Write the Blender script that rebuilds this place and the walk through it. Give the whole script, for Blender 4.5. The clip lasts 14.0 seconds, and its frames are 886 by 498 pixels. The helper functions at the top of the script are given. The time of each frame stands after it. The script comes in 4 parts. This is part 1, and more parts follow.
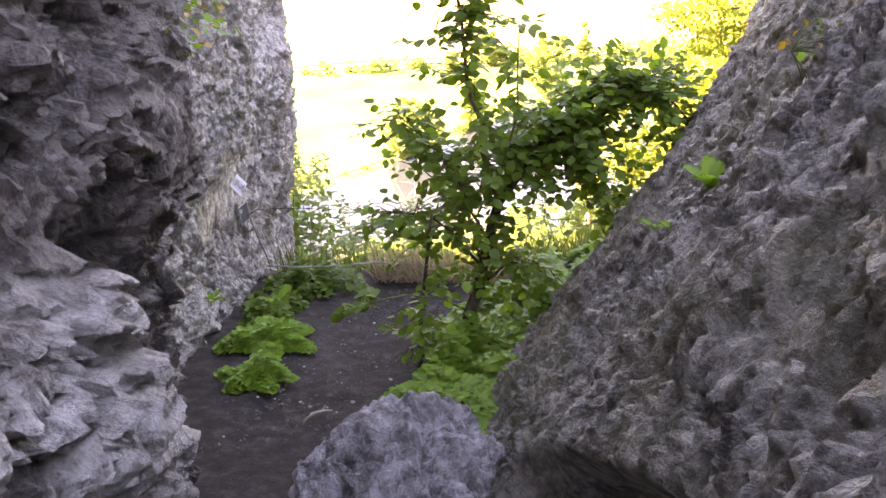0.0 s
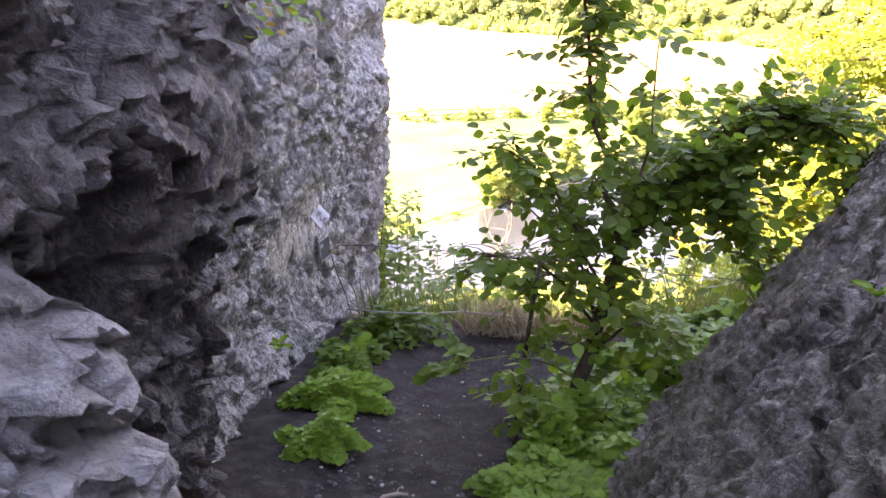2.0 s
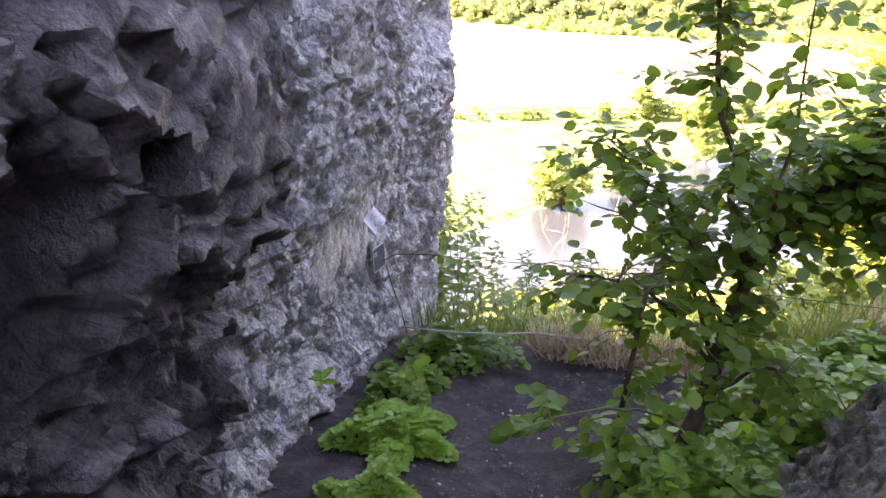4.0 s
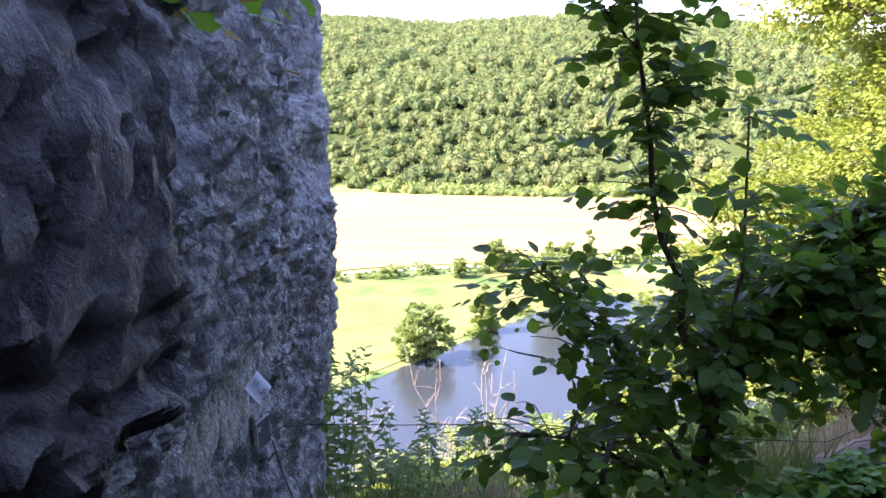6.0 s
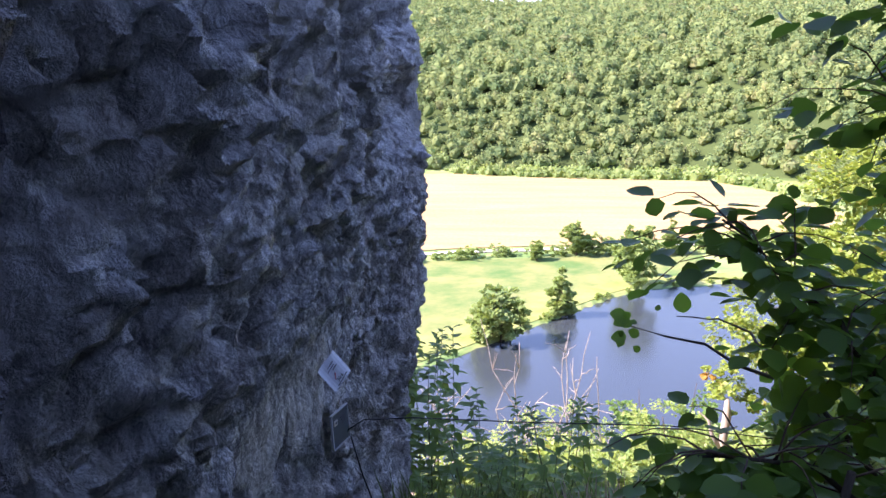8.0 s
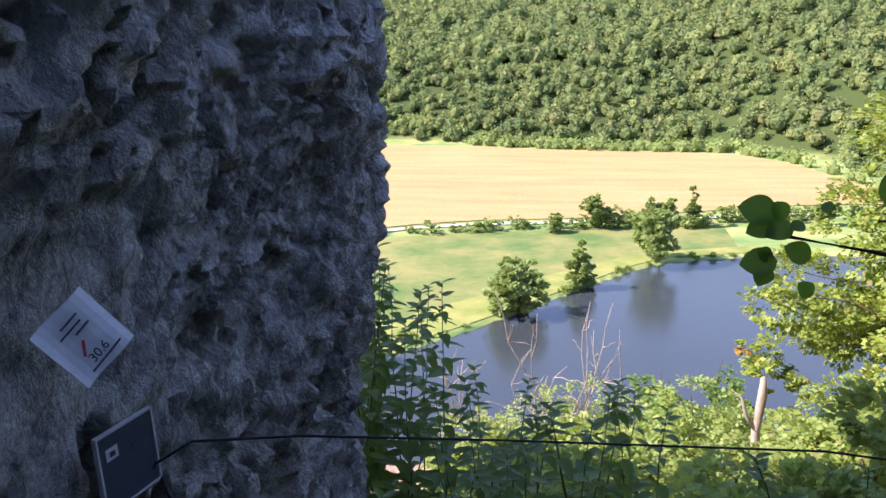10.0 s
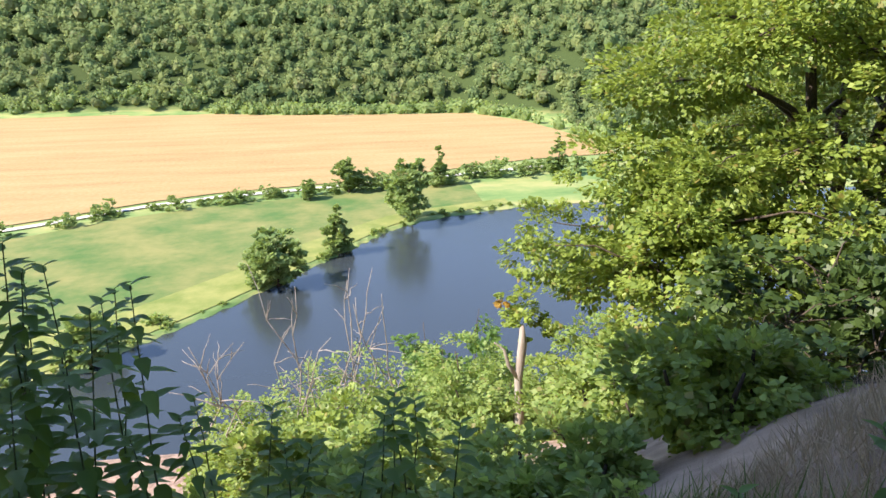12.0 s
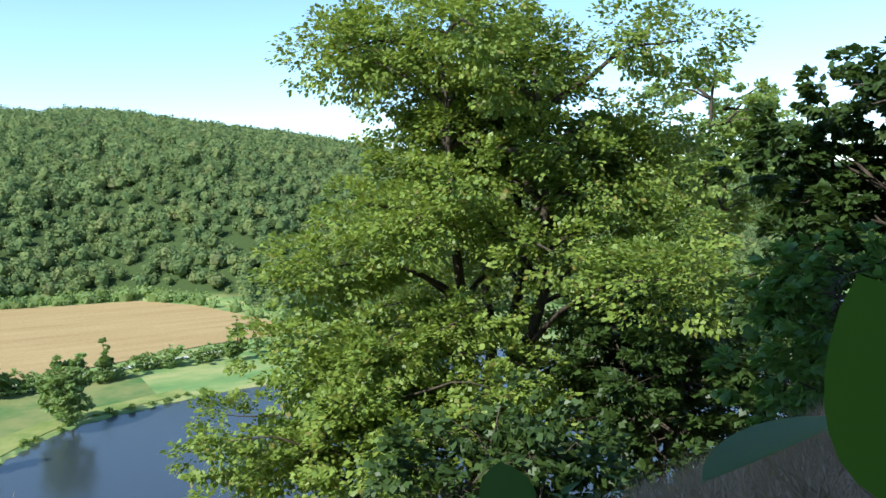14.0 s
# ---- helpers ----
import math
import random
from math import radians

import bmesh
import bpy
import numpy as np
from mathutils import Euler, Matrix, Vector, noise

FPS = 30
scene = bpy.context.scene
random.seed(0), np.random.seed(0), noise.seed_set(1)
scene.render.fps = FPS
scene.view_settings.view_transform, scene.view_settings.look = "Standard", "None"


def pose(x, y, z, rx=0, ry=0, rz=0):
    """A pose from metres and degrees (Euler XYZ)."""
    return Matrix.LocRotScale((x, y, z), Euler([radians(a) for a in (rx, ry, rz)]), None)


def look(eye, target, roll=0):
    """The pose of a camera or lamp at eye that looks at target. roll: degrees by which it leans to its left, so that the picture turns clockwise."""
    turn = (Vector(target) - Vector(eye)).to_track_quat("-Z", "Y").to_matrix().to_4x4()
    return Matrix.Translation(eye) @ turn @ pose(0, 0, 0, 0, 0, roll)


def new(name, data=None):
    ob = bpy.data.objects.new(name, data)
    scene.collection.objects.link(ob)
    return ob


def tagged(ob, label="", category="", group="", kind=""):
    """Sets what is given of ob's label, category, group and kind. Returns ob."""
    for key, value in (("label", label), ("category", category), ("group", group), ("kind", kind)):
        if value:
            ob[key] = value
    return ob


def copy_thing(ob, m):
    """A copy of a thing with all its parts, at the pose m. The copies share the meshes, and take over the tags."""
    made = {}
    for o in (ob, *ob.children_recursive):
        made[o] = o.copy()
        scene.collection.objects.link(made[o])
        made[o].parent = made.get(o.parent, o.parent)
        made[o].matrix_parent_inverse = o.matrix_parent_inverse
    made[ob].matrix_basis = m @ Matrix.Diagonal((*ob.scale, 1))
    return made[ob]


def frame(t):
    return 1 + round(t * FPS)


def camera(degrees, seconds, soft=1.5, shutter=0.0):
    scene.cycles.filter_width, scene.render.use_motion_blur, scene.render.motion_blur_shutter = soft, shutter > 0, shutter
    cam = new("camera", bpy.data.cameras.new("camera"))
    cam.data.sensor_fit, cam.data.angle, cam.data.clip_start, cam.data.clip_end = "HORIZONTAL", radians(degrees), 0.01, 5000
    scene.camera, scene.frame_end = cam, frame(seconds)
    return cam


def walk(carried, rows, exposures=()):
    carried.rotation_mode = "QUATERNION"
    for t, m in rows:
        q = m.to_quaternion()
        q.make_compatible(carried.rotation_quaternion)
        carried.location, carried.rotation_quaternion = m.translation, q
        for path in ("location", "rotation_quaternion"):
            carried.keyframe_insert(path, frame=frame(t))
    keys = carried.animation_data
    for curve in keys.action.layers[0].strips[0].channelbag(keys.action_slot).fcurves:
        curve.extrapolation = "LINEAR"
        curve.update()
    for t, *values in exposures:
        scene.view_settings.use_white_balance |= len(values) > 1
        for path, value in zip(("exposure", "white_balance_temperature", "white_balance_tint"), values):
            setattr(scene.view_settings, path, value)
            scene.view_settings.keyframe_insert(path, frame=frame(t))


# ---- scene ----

# ---------------------------------------------------------------- camera
cam = camera(59.5, 14.0)
PATH = [
    (0.0, 0.453, 0.713, 1.494, -26.51, 3.42, -0.63),
    (0.5, 0.379, 0.908, 1.431, -25.76, 8.71, -0.55),
    (1.0, 0.295, 1.015, 1.387, -23.84, 8.38, -0.52),
    (1.5, 0.326, 1.185, 1.300, -23.29, 8.55, -0.63),
    (2.0, 0.314, 1.328, 1.199, -22.97, 10.51, -0.44),
    (2.2, 0.298, 1.398, 1.148, -25.17, 11.01, -0.44),
    (4.3, 0.010, 2.002, 0.968, -21.75, 14.65, -0.46),
    (4.5, -0.033, 2.026, 0.946, -20.17, 13.57, -0.64),
    (5.0, -0.079, 2.127, 0.899, -20.27, 8.54, -0.76),
    (5.5, -0.156, 2.262, 0.855, -15.68, 5.50, -0.93),
    (6.0, -0.196, 2.390, 0.803, -11.45, 3.74, -0.92),
    (6.5, -0.239, 2.579, 0.725, -12.22, 5.30, -0.76),
    (7.0, -0.276, 2.739, 0.639, -12.36, 5.51, -0.79),
    (7.5, -0.330, 2.925, 0.581, -12.81, 5.83, -0.73),
    (8.0, -0.414, 3.070, 0.556, -12.67, 9.49, -1.25),
    (8.2, -0.420, 3.102, 0.529, -12.93, 10.47, -1.29),
    (10.3, -0.494, 4.703, -0.070, -14.84, 10.95, -1.37),
    (10.5, -0.474, 4.770, -0.076, -15.07, 10.38, -1.06),
    (11.0, -0.466, 5.085, -0.163, -16.32, 5.38, -1.36),
    (11.5, -0.497, 5.404, -0.241, -17.55, 0.45, -1.32),
    (12.0, -0.473, 5.633, -0.300, -17.49, -7.54, -0.95),
    (12.5, -0.431, 5.728, -0.253, -14.60, -13.21, -0.93),
    (13.0, -0.426, 5.757, -0.201, -9.25, -17.10, -0.85),
    (13.5, -0.466, 5.609, -0.189, -4.30, -21.27, -0.91),
    (14.0, -0.257, 5.723, -0.198, -4.60, -31.30, -0.71),
]
walk(cam, [(t, pose(x, y, z, 90 + pitch, 0, yaw) @ pose(0, 0, 0, 0, 0, roll)) for t, x, y, z, pitch, yaw, roll in PATH],
     exposures=[(0.0, 4.18, 12400, 43), (2.2, 3.95, 10400, 45), (4.5, 3.98, 9200, 45), (5.0, 3.63, 7400, 43), (6.0, 2.58, 6900, 38),
                (8.2, 2.23, 6500, 38), (10.3, 1.63, 6800, 28), (11.0, 1.53, 6850, 20), (12.5, 1.38, 6500, 18), (13.0, 1.0, 6150, 12), (13.5, 0.55, 6050, 6), (14.0, 0.88, 5900, 5)])

# ---------------------------------------------------------------- light
SUN = Vector((-0.9, -0.24, 0.86)).normalized()
world = bpy.data.worlds.new("sky")
world.use_nodes = True
scene.world = world
sky = world.node_tree.nodes.new("ShaderNodeTexSky")
sky.sky_type, sky.sun_disc = "NISHITA", False
sky.sun_elevation = math.asin(SUN.z)
sky.sun_rotation = math.atan2(SUN.x, SUN.y)
sky.altitude, sky.air_density, sky.dust_density, sky.ozone_density = 900.0, 1.0, 0.2, 2.5
back = world.node_tree.nodes["Background"]
back.inputs["Strength"].default_value = 0.15
world.node_tree.links.new(sky.outputs["Color"], back.inputs["Color"])
sun = new("sun", bpy.data.lights.new("sun", "SUN"))
sun.data.energy, sun.data.angle, sun.data.color = 4.0, radians(0.5), (1.0, 0.94, 0.84)
sun.matrix_world = look(SUN * 50, (0, 0, 0))


# ---------------------------------------------------------------- materials
def material(name, rough=0.9, spec=0.3):
    m = bpy.data.materials.new(name)
    m.use_nodes = True
    p = m.node_tree.nodes["Principled BSDF"]
    p.inputs["Roughness"].default_value = rough
    p.inputs["Specular IOR Level"].default_value = spec
    return m, m.node_tree, p


def coords(nt):
    return nt.nodes.new("ShaderNodeNewGeometry").outputs["Position"]


def stretch(nt, vec, scale):
    n = nt.nodes.new("ShaderNodeMapping")
    n.inputs["Scale"].default_value = scale
    nt.links.new(vec, n.inputs["Vector"])
    return n.outputs["Vector"]


def noise_tex(nt, vec, scale, detail=6.0, rough=0.6):
    n = nt.nodes.new("ShaderNodeTexNoise")
    n.inputs["Scale"].default_value, n.inputs["Detail"].default_value, n.inputs["Roughness"].default_value = scale, detail, rough
    nt.links.new(vec, n.inputs["Vector"])
    return n.outputs["Fac"]


def ramp(nt, fac, stops):
    n = nt.nodes.new("ShaderNodeValToRGB")
    el = n.color_ramp.elements
    while len(el) < len(stops):
        el.new(0.5)
    for e, (at, col) in zip(el, stops):
        e.position, e.color = at, (*col, 1)
    nt.links.new(fac, n.inputs["Fac"])
    return n.outputs["Color"]


def mixed(nt, fac, a, b, mode="MIX"):
    n = nt.nodes.new("ShaderNodeMix")
    n.data_type, n.blend_type = "RGBA", mode
    for socket, v in ((n.inputs[0], fac), (n.inputs[6], a), (n.inputs[7], b)):
        if isinstance(v, (int, float)):
            socket.default_value = v
        elif isinstance(v, tuple):
            socket.default_value = (*v, 1)
        else:
            nt.links.new(v, socket)
    return n.outputs[2]


def bump(nt, p, height, strength, distance):
    n = nt.nodes.new("ShaderNodeBump")
    n.inputs["Strength"].default_value, n.inputs["Distance"].default_value = strength, distance
    nt.links.new(height, n.inputs["Height"])
    nt.links.new(n.outputs["Normal"], p.inputs["Normal"])


def rock_material(name, dark, mid, light, lichen, amount, stain_shade_end=None):
    m, nt, p = material(name, 0.72, 0.5)
    g = coords(nt)
    wide = noise_tex(nt, g, 1.7, 5)
    grain = noise_tex(nt, stretch(nt, g, (1, 1, 0.7)), 14, 8, 0.7)
    fine = noise_tex(nt, g, 75, 6, 0.7)
    base = ramp(nt, grain, [(0.4, dark), (0.5, mid), (0.6, light)])
    shift = nt.nodes.new("ShaderNodeVectorMath")
    shift.operation = "MULTIPLY_ADD"
    shift.inputs[1].default_value = (0.09, 0.09, 0.09)
    warp = nt.nodes.new("ShaderNodeTexNoise")
    warp.inputs["Scale"].default_value, warp.inputs["Detail"].default_value = 7.0, 5.0
    nt.links.new(g, warp.inputs["Vector"])
    nt.links.new(warp.outputs["Color"], shift.inputs[0])
    nt.links.new(g, shift.inputs[2])
    cell = nt.nodes.new("ShaderNodeTexVoronoi")
    cell.inputs["Scale"].default_value = 27.0
    chip = stretch(nt, shift.outputs[0], (1, 1, 0.6))
    nt.links.new(chip, cell.inputs["Vector"])
    crack = nt.nodes.new("ShaderNodeTexVoronoi")
    crack.feature = "DISTANCE_TO_EDGE"
    crack.inputs["Scale"].default_value = 9.0
    nt.links.new(chip, crack.inputs["Vector"])
    base = mixed(nt, 1.0, base, ramp(nt, crack.outputs["Distance"], [(0.0, (0.55, 0.53, 0.52)), (0.035, (1, 1, 1))]), "MULTIPLY")
    tint = mixed(nt, ramp(nt, wide, [(0.4, (0, 0, 0)), (0.62, (1, 1, 1))]), base, mixed(nt, 0.5, base, lichen))
    spots = ramp(nt, noise_tex(nt, g, 4.5, 7, 0.65), [(0.56, (0, 0, 0)), (0.66, (amount, amount, amount))])
    col = mixed(nt, spots, tint, light)
    if stain_shade_end:
        # stain and shade both darken the overhanging body's colour; the block before it is clean
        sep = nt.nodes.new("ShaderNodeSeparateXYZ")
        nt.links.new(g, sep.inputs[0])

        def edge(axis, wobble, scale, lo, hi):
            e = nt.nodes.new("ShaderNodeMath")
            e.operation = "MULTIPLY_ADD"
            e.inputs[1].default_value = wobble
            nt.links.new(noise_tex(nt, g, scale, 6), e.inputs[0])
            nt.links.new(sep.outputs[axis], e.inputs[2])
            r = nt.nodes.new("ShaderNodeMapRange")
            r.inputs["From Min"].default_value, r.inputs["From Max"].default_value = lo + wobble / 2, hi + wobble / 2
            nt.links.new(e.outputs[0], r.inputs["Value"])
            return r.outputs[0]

        stain_and_shade = mixed(nt, 1.0, col, ramp(nt, noise_tex(nt, g, 3.0, 6), [(0.35, (0.19, 0.175, 0.165)), (0.65, (0.46, 0.43, 0.41))]), "MULTIPLY")
        block = mixed(nt, edge("Z", 0.3, 2.1, 0.64, 0.72), col, stain_and_shade)
        near = mixed(nt, edge("Y", 0.3, 2.6, 2.36, 2.46), block, stain_and_shade)
        col = mixed(nt, edge("Y", 0.35, 3.1, stain_shade_end, stain_shade_end + 0.1), near, col)
    nt.links.new(col, p.inputs["Base Color"])
    add = nt.nodes.new("ShaderNodeMath")
    add.operation = "MULTIPLY_ADD"
    add.inputs[1].default_value = 0.7
    nt.links.new(fine, add.inputs[0])
    nt.links.new(grain, add.inputs[2])
    chipped = nt.nodes.new("ShaderNodeMath")
    chipped.operation = "MULTIPLY_ADD"
    chipped.inputs[1].default_value = -0.4
    nt.links.new(cell.outputs["Distance"], chipped.inputs[0])
    nt.links.new(add.outputs[0], chipped.inputs[2])
    bump(nt, p, chipped.outputs[0], 1.0, 0.06)
    gloss = nt.nodes.new("ShaderNodeMapRange")
    gloss.inputs["From Min"].default_value, gloss.inputs["From Max"].default_value = 0.35, 0.65
    gloss.inputs["To Min"].default_value, gloss.inputs["To Max"].default_value = 0.3, 0.75
    nt.links.new(fine, gloss.inputs["Value"])
    nt.links.new(gloss.outputs[0], p.inputs["Roughness"])
    return m


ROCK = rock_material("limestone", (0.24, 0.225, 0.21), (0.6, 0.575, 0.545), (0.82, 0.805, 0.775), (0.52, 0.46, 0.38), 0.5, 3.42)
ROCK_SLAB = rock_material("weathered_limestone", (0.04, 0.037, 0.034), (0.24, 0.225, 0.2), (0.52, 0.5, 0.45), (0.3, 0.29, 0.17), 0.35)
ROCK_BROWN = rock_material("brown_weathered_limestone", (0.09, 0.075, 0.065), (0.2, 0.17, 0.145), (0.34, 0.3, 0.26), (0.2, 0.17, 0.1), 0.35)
BOULDER = rock_material("pale_boulder_stone", (0.1, 0.097, 0.1), (0.36, 0.35, 0.36), (0.66, 0.64, 0.65), (0.4, 0.37, 0.34), 0.5)


def leaf_material(name, dark, light, through_light=0.45, rough=0.45, dry=None):
    m, nt, p = material(name, rough, 0.4)
    geo = nt.nodes.new("ShaderNodeNewGeometry")
    stops = [(0.0, dark), (0.85, light), (1.0, light)]
    if dry:
        stops = [(0.0, dark), (0.75, light), (0.93, light), (0.97, dry)]
    col = ramp(nt, geo.outputs["Random Per Island"], stops)
    patch = noise_tex(nt, geo.outputs["Position"], 0.8, 3)
    col = mixed(nt, 0.35, col, ramp(nt, patch, [(0.35, dark), (0.65, light)]))
    nt.links.new(col, p.inputs["Base Color"])
    t = nt.nodes.new("ShaderNodeBsdfTranslucent")
    warm = mixed(nt, 0.5, col, (light[0] * 1.5, light[1] * 1.4, light[2] * 0.7))
    nt.links.new(warm, t.inputs["Color"])
    mix = nt.nodes.new("ShaderNodeMixShader")
    mix.inputs[0].default_value = through_light
    nt.links.new(p.outputs[0], mix.inputs[1])
    nt.links.new(t.outputs[0], mix.inputs[2])
    nt.links.new(mix.outputs[0], nt.nodes["Material Output"].inputs["Surface"])
    return m


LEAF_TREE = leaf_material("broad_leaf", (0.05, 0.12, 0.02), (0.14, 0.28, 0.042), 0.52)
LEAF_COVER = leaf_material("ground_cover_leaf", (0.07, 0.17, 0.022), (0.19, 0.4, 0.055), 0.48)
LEAF_HERB = leaf_material("herb_leaf", (0.07, 0.15, 0.03), (0.17, 0.29, 0.07), 0.5)
LEAF_MAPLE = leaf_material("maple_leaf", (0.1, 0.165, 0.03), (0.28, 0.36, 0.065), 0.36, 0.5, (0.25, 0.16, 0.05))
LEAF_BRUSH = leaf_material("brush_leaf", (0.13, 0.23, 0.05), (0.34, 0.43, 0.13), 0.48, 0.55, (0.3, 0.22, 0.1))
# darker leaf green: the shade beside the maple is put into the colour
LEAF_SHADE_TONE = leaf_material("shade_toned_leaf", (0.03, 0.06, 0.015), (0.08, 0.13, 0.03), 0.35)
LEAF_FAR = leaf_material("riverside_leaf", (0.14, 0.23, 0.07), (0.3, 0.39, 0.13), 0.45, 0.6)
LEAF_ORANGE = leaf_material("autumn_leaf", (0.3, 0.1, 0.02), (0.42, 0.3, 0.05), 0.4)
GRASS = leaf_material("green_grass", (0.05, 0.1, 0.025), (0.14, 0.2, 0.06), 0.35, 0.6, (0.3, 0.25, 0.13))
DRYGRASS = leaf_material("dry_grass", (0.2, 0.155, 0.115), (0.42, 0.335, 0.25), 0.25, 0.7)


def bark_material(name, dark, light, scale):
    m, nt, p = material(name, 0.85, 0.25)
    g = coords(nt)
    n = noise_tex(nt, stretch(nt, g, (1, 1, 0.25)), scale, 7, 0.65)
    nt.links.new(ramp(nt, n, [(0.35, dark), (0.65, light)]), p.inputs["Base Color"])
    bump(nt, p, n, 0.7, 0.01)
    return m


BARK = bark_material("dark_bark", (0.035, 0.028, 0.02), (0.11, 0.085, 0.06), 30)
BARK_RED = bark_material("young_stem_bark", (0.08, 0.05, 0.03), (0.17, 0.12, 0.08), 60)
DEADWOOD = bark_material("bleached_dead_wood", (0.22, 0.18, 0.14), (0.42, 0.37, 0.31), 12)
STALK = bark_material("green_stalk", (0.07, 0.1, 0.03), (0.14, 0.18, 0.06), 40)


def ground_material():
    m, nt, p = material("earth_and_meadow", 0.95, 0.15)
    g = coords(nt)
    soil_n = noise_tex(nt, g, 9, 9, 0.7)
    soil = ramp(nt, soil_n, [(0.3, (0.018, 0.016, 0.015)), (0.52, (0.042, 0.037, 0.034)), (0.7, (0.085, 0.077, 0.07))])
    bare = ramp(nt, noise_tex(nt, g, 1.2, 6), [(0.35, (0.2, 0.14, 0.1)), (0.65, (0.42, 0.3, 0.22))])
    meadow = ramp(nt, noise_tex(nt, stretch(nt, g, (0.05, 0.09, 1)), 1.0, 8, 0.65),
                  [(0.3, (0.1, 0.19, 0.06)), (0.45, (0.17, 0.26, 0.085)), (0.6, (0.3, 0.32, 0.12)), (0.75, (0.4, 0.34, 0.17))])
    sep = nt.nodes.new("ShaderNodeSeparateXYZ")
    nt.links.new(g, sep.inputs[0])

    def above(value, lo, hi):
        r = nt.nodes.new("ShaderNodeMapRange")
        r.inputs["From Min"].default_value, r.inputs["From Max"].default_value = lo, hi
        nt.links.new(value, r.inputs["Value"])
        return r.outputs[0]

    litter = ramp(nt, soil_n, [(0.3, (0.03, 0.05, 0.015)), (0.7, (0.07, 0.1, 0.03))])
    meadow = mixed(nt, above(sep.outputs["Z"], -46.0, -43.0), meadow, litter)
    far = mixed(nt, above(sep.outputs["Y"], 85, 90), bare, meadow)
    near = mixed(nt, above(sep.outputs["Y"], 6.0, 6.6), soil, far)
    nt.links.new(near, p.inputs["Base Color"])
    bump(nt, p, noise_tex(nt, g, 45, 8, 0.7), 0.8, 0.02)
    return m


GROUND = ground_material()


def field_material():
    m, nt, p = material("ripe_grain_field", 0.9, 0.15)
    g = coords(nt)
    n = noise_tex(nt, stretch(nt, g, (0.025, 0.16, 1)), 1.0, 7, 0.6)
    fine = noise_tex(nt, g, 0.9, 6, 0.7)
    c = ramp(nt, n, [(0.3, (0.27, 0.175, 0.068)), (0.5, (0.33, 0.23, 0.094)), (0.7, (0.39, 0.28, 0.125))])
    nt.links.new(mixed(nt, 0.25, c, ramp(nt, fine, [(0.35, (0.3, 0.2, 0.09)), (0.65, (0.6, 0.45, 0.25))])), p.inputs["Base Color"])
    return m


FIELD = field_material()


def strip_material(name, dark, light, scale):
    m, nt, p = material(name, 0.9, 0.15)
    nt.links.new(ramp(nt, noise_tex(nt, coords(nt), scale, 7, 0.65), [(0.35, dark), (0.65, light)]), p.inputs["Base Color"])
    return m


MEADOW = strip_material("mown_green_meadow", (0.078, 0.152, 0.042), (0.225, 0.226, 0.08), 0.09)
BANKGRASS = strip_material("yellow_bank_grass", (0.15, 0.2, 0.05), (0.27, 0.28, 0.09), 0.2)
GRAVEL = strip_material("pale_gravel", (0.5, 0.46, 0.4), (0.7, 0.66, 0.6), 0.8)


def water_material():
    m, nt, p = material("river_water", 0.2, 0.5)
    p.inputs["Base Color"].default_value = (0.035, 0.045, 0.05, 1)
    bump(nt, p, noise_tex(nt, stretch(nt, coords(nt), (1.0, 0.35, 1)), 0.9, 4), 0.12, 0.08)
    return m


WATER = water_material()


def wood_far_material():
    m, nt, p = material("hillside_woods", 0.8, 0.15)
    geo = nt.nodes.new("ShaderNodeNewGeometry")
    col = ramp(nt, geo.outputs["Random Per Island"], [(0.0, (0.11, 0.18, 0.06)), (0.45, (0.18, 0.26, 0.08)), (0.85, (0.28, 0.34, 0.11)), (0.985, (0.36, 0.26, 0.15))])
    stand = noise_tex(nt, geo.outputs["Position"], 0.11, 3)
    col = mixed(nt, 0.75, col, ramp(nt, stand, [(0.36, (0.11, 0.18, 0.085)), (0.5, (0.18, 0.245, 0.105)), (0.64, (0.26, 0.31, 0.125))]))
    clump = noise_tex(nt, geo.outputs["Position"], 0.75, 6, 0.75)
    col = mixed(nt, 0.85, col, ramp(nt, clump, [(0.3, (0.75, 0.76, 0.72)), (0.62, (1.25, 1.22, 1.05))]), "MULTIPLY")
    nt.links.new(col, p.inputs["Base Color"])
    bump(nt, p, clump, 0.4, 1.0)
    t = nt.nodes.new("ShaderNodeBsdfTranslucent")
    nt.links.new(col, t.inputs["Color"])
    mix = nt.nodes.new("ShaderNodeMixShader")
    mix.inputs[0].default_value = 0.4
    nt.links.new(p.outputs[0], mix.inputs[1])
    nt.links.new(t.outputs[0], mix.inputs[2])
    nt.links.new(mix.outputs[0], nt.nodes["Material Output"].inputs["Surface"])
    return m


WOODS = wood_far_material()


def plain(name, col, rough=0.6, metal=0.0):
    m, nt, p = material(name, rough)
    n = noise_tex(nt, coords(nt), 35, 5)
    lo = tuple(c * 0.8 for c in col)
    nt.links.new(ramp(nt, n, [(0.3, lo), (0.7, col)]), p.inputs["Base Color"])
    p.inputs["Metallic"].default_value = metal
    return m


PAPER = plain("laminated_white_paper", (0.84, 0.86, 0.9), 0.3)
INK = plain("faded_ink", (0.06, 0.06, 0.08))
REDINK = plain("red_ink", (0.5, 0.05, 0.05))
PLATE = plain("dark_blue_grey_plate", (0.05, 0.065, 0.085), 0.4)
RIM = plain("pale_plate_edge", (0.5, 0.5, 0.5), 0.4)
WIRE = plain("dark_wire", (0.03, 0.03, 0.03), 0.6, 0.3)
ROPE = plain("grey_rope", (0.3, 0.28, 0.25), 0.9)
STONE = plain("pale_pebble", (0.4, 0.385, 0.36), 0.85)
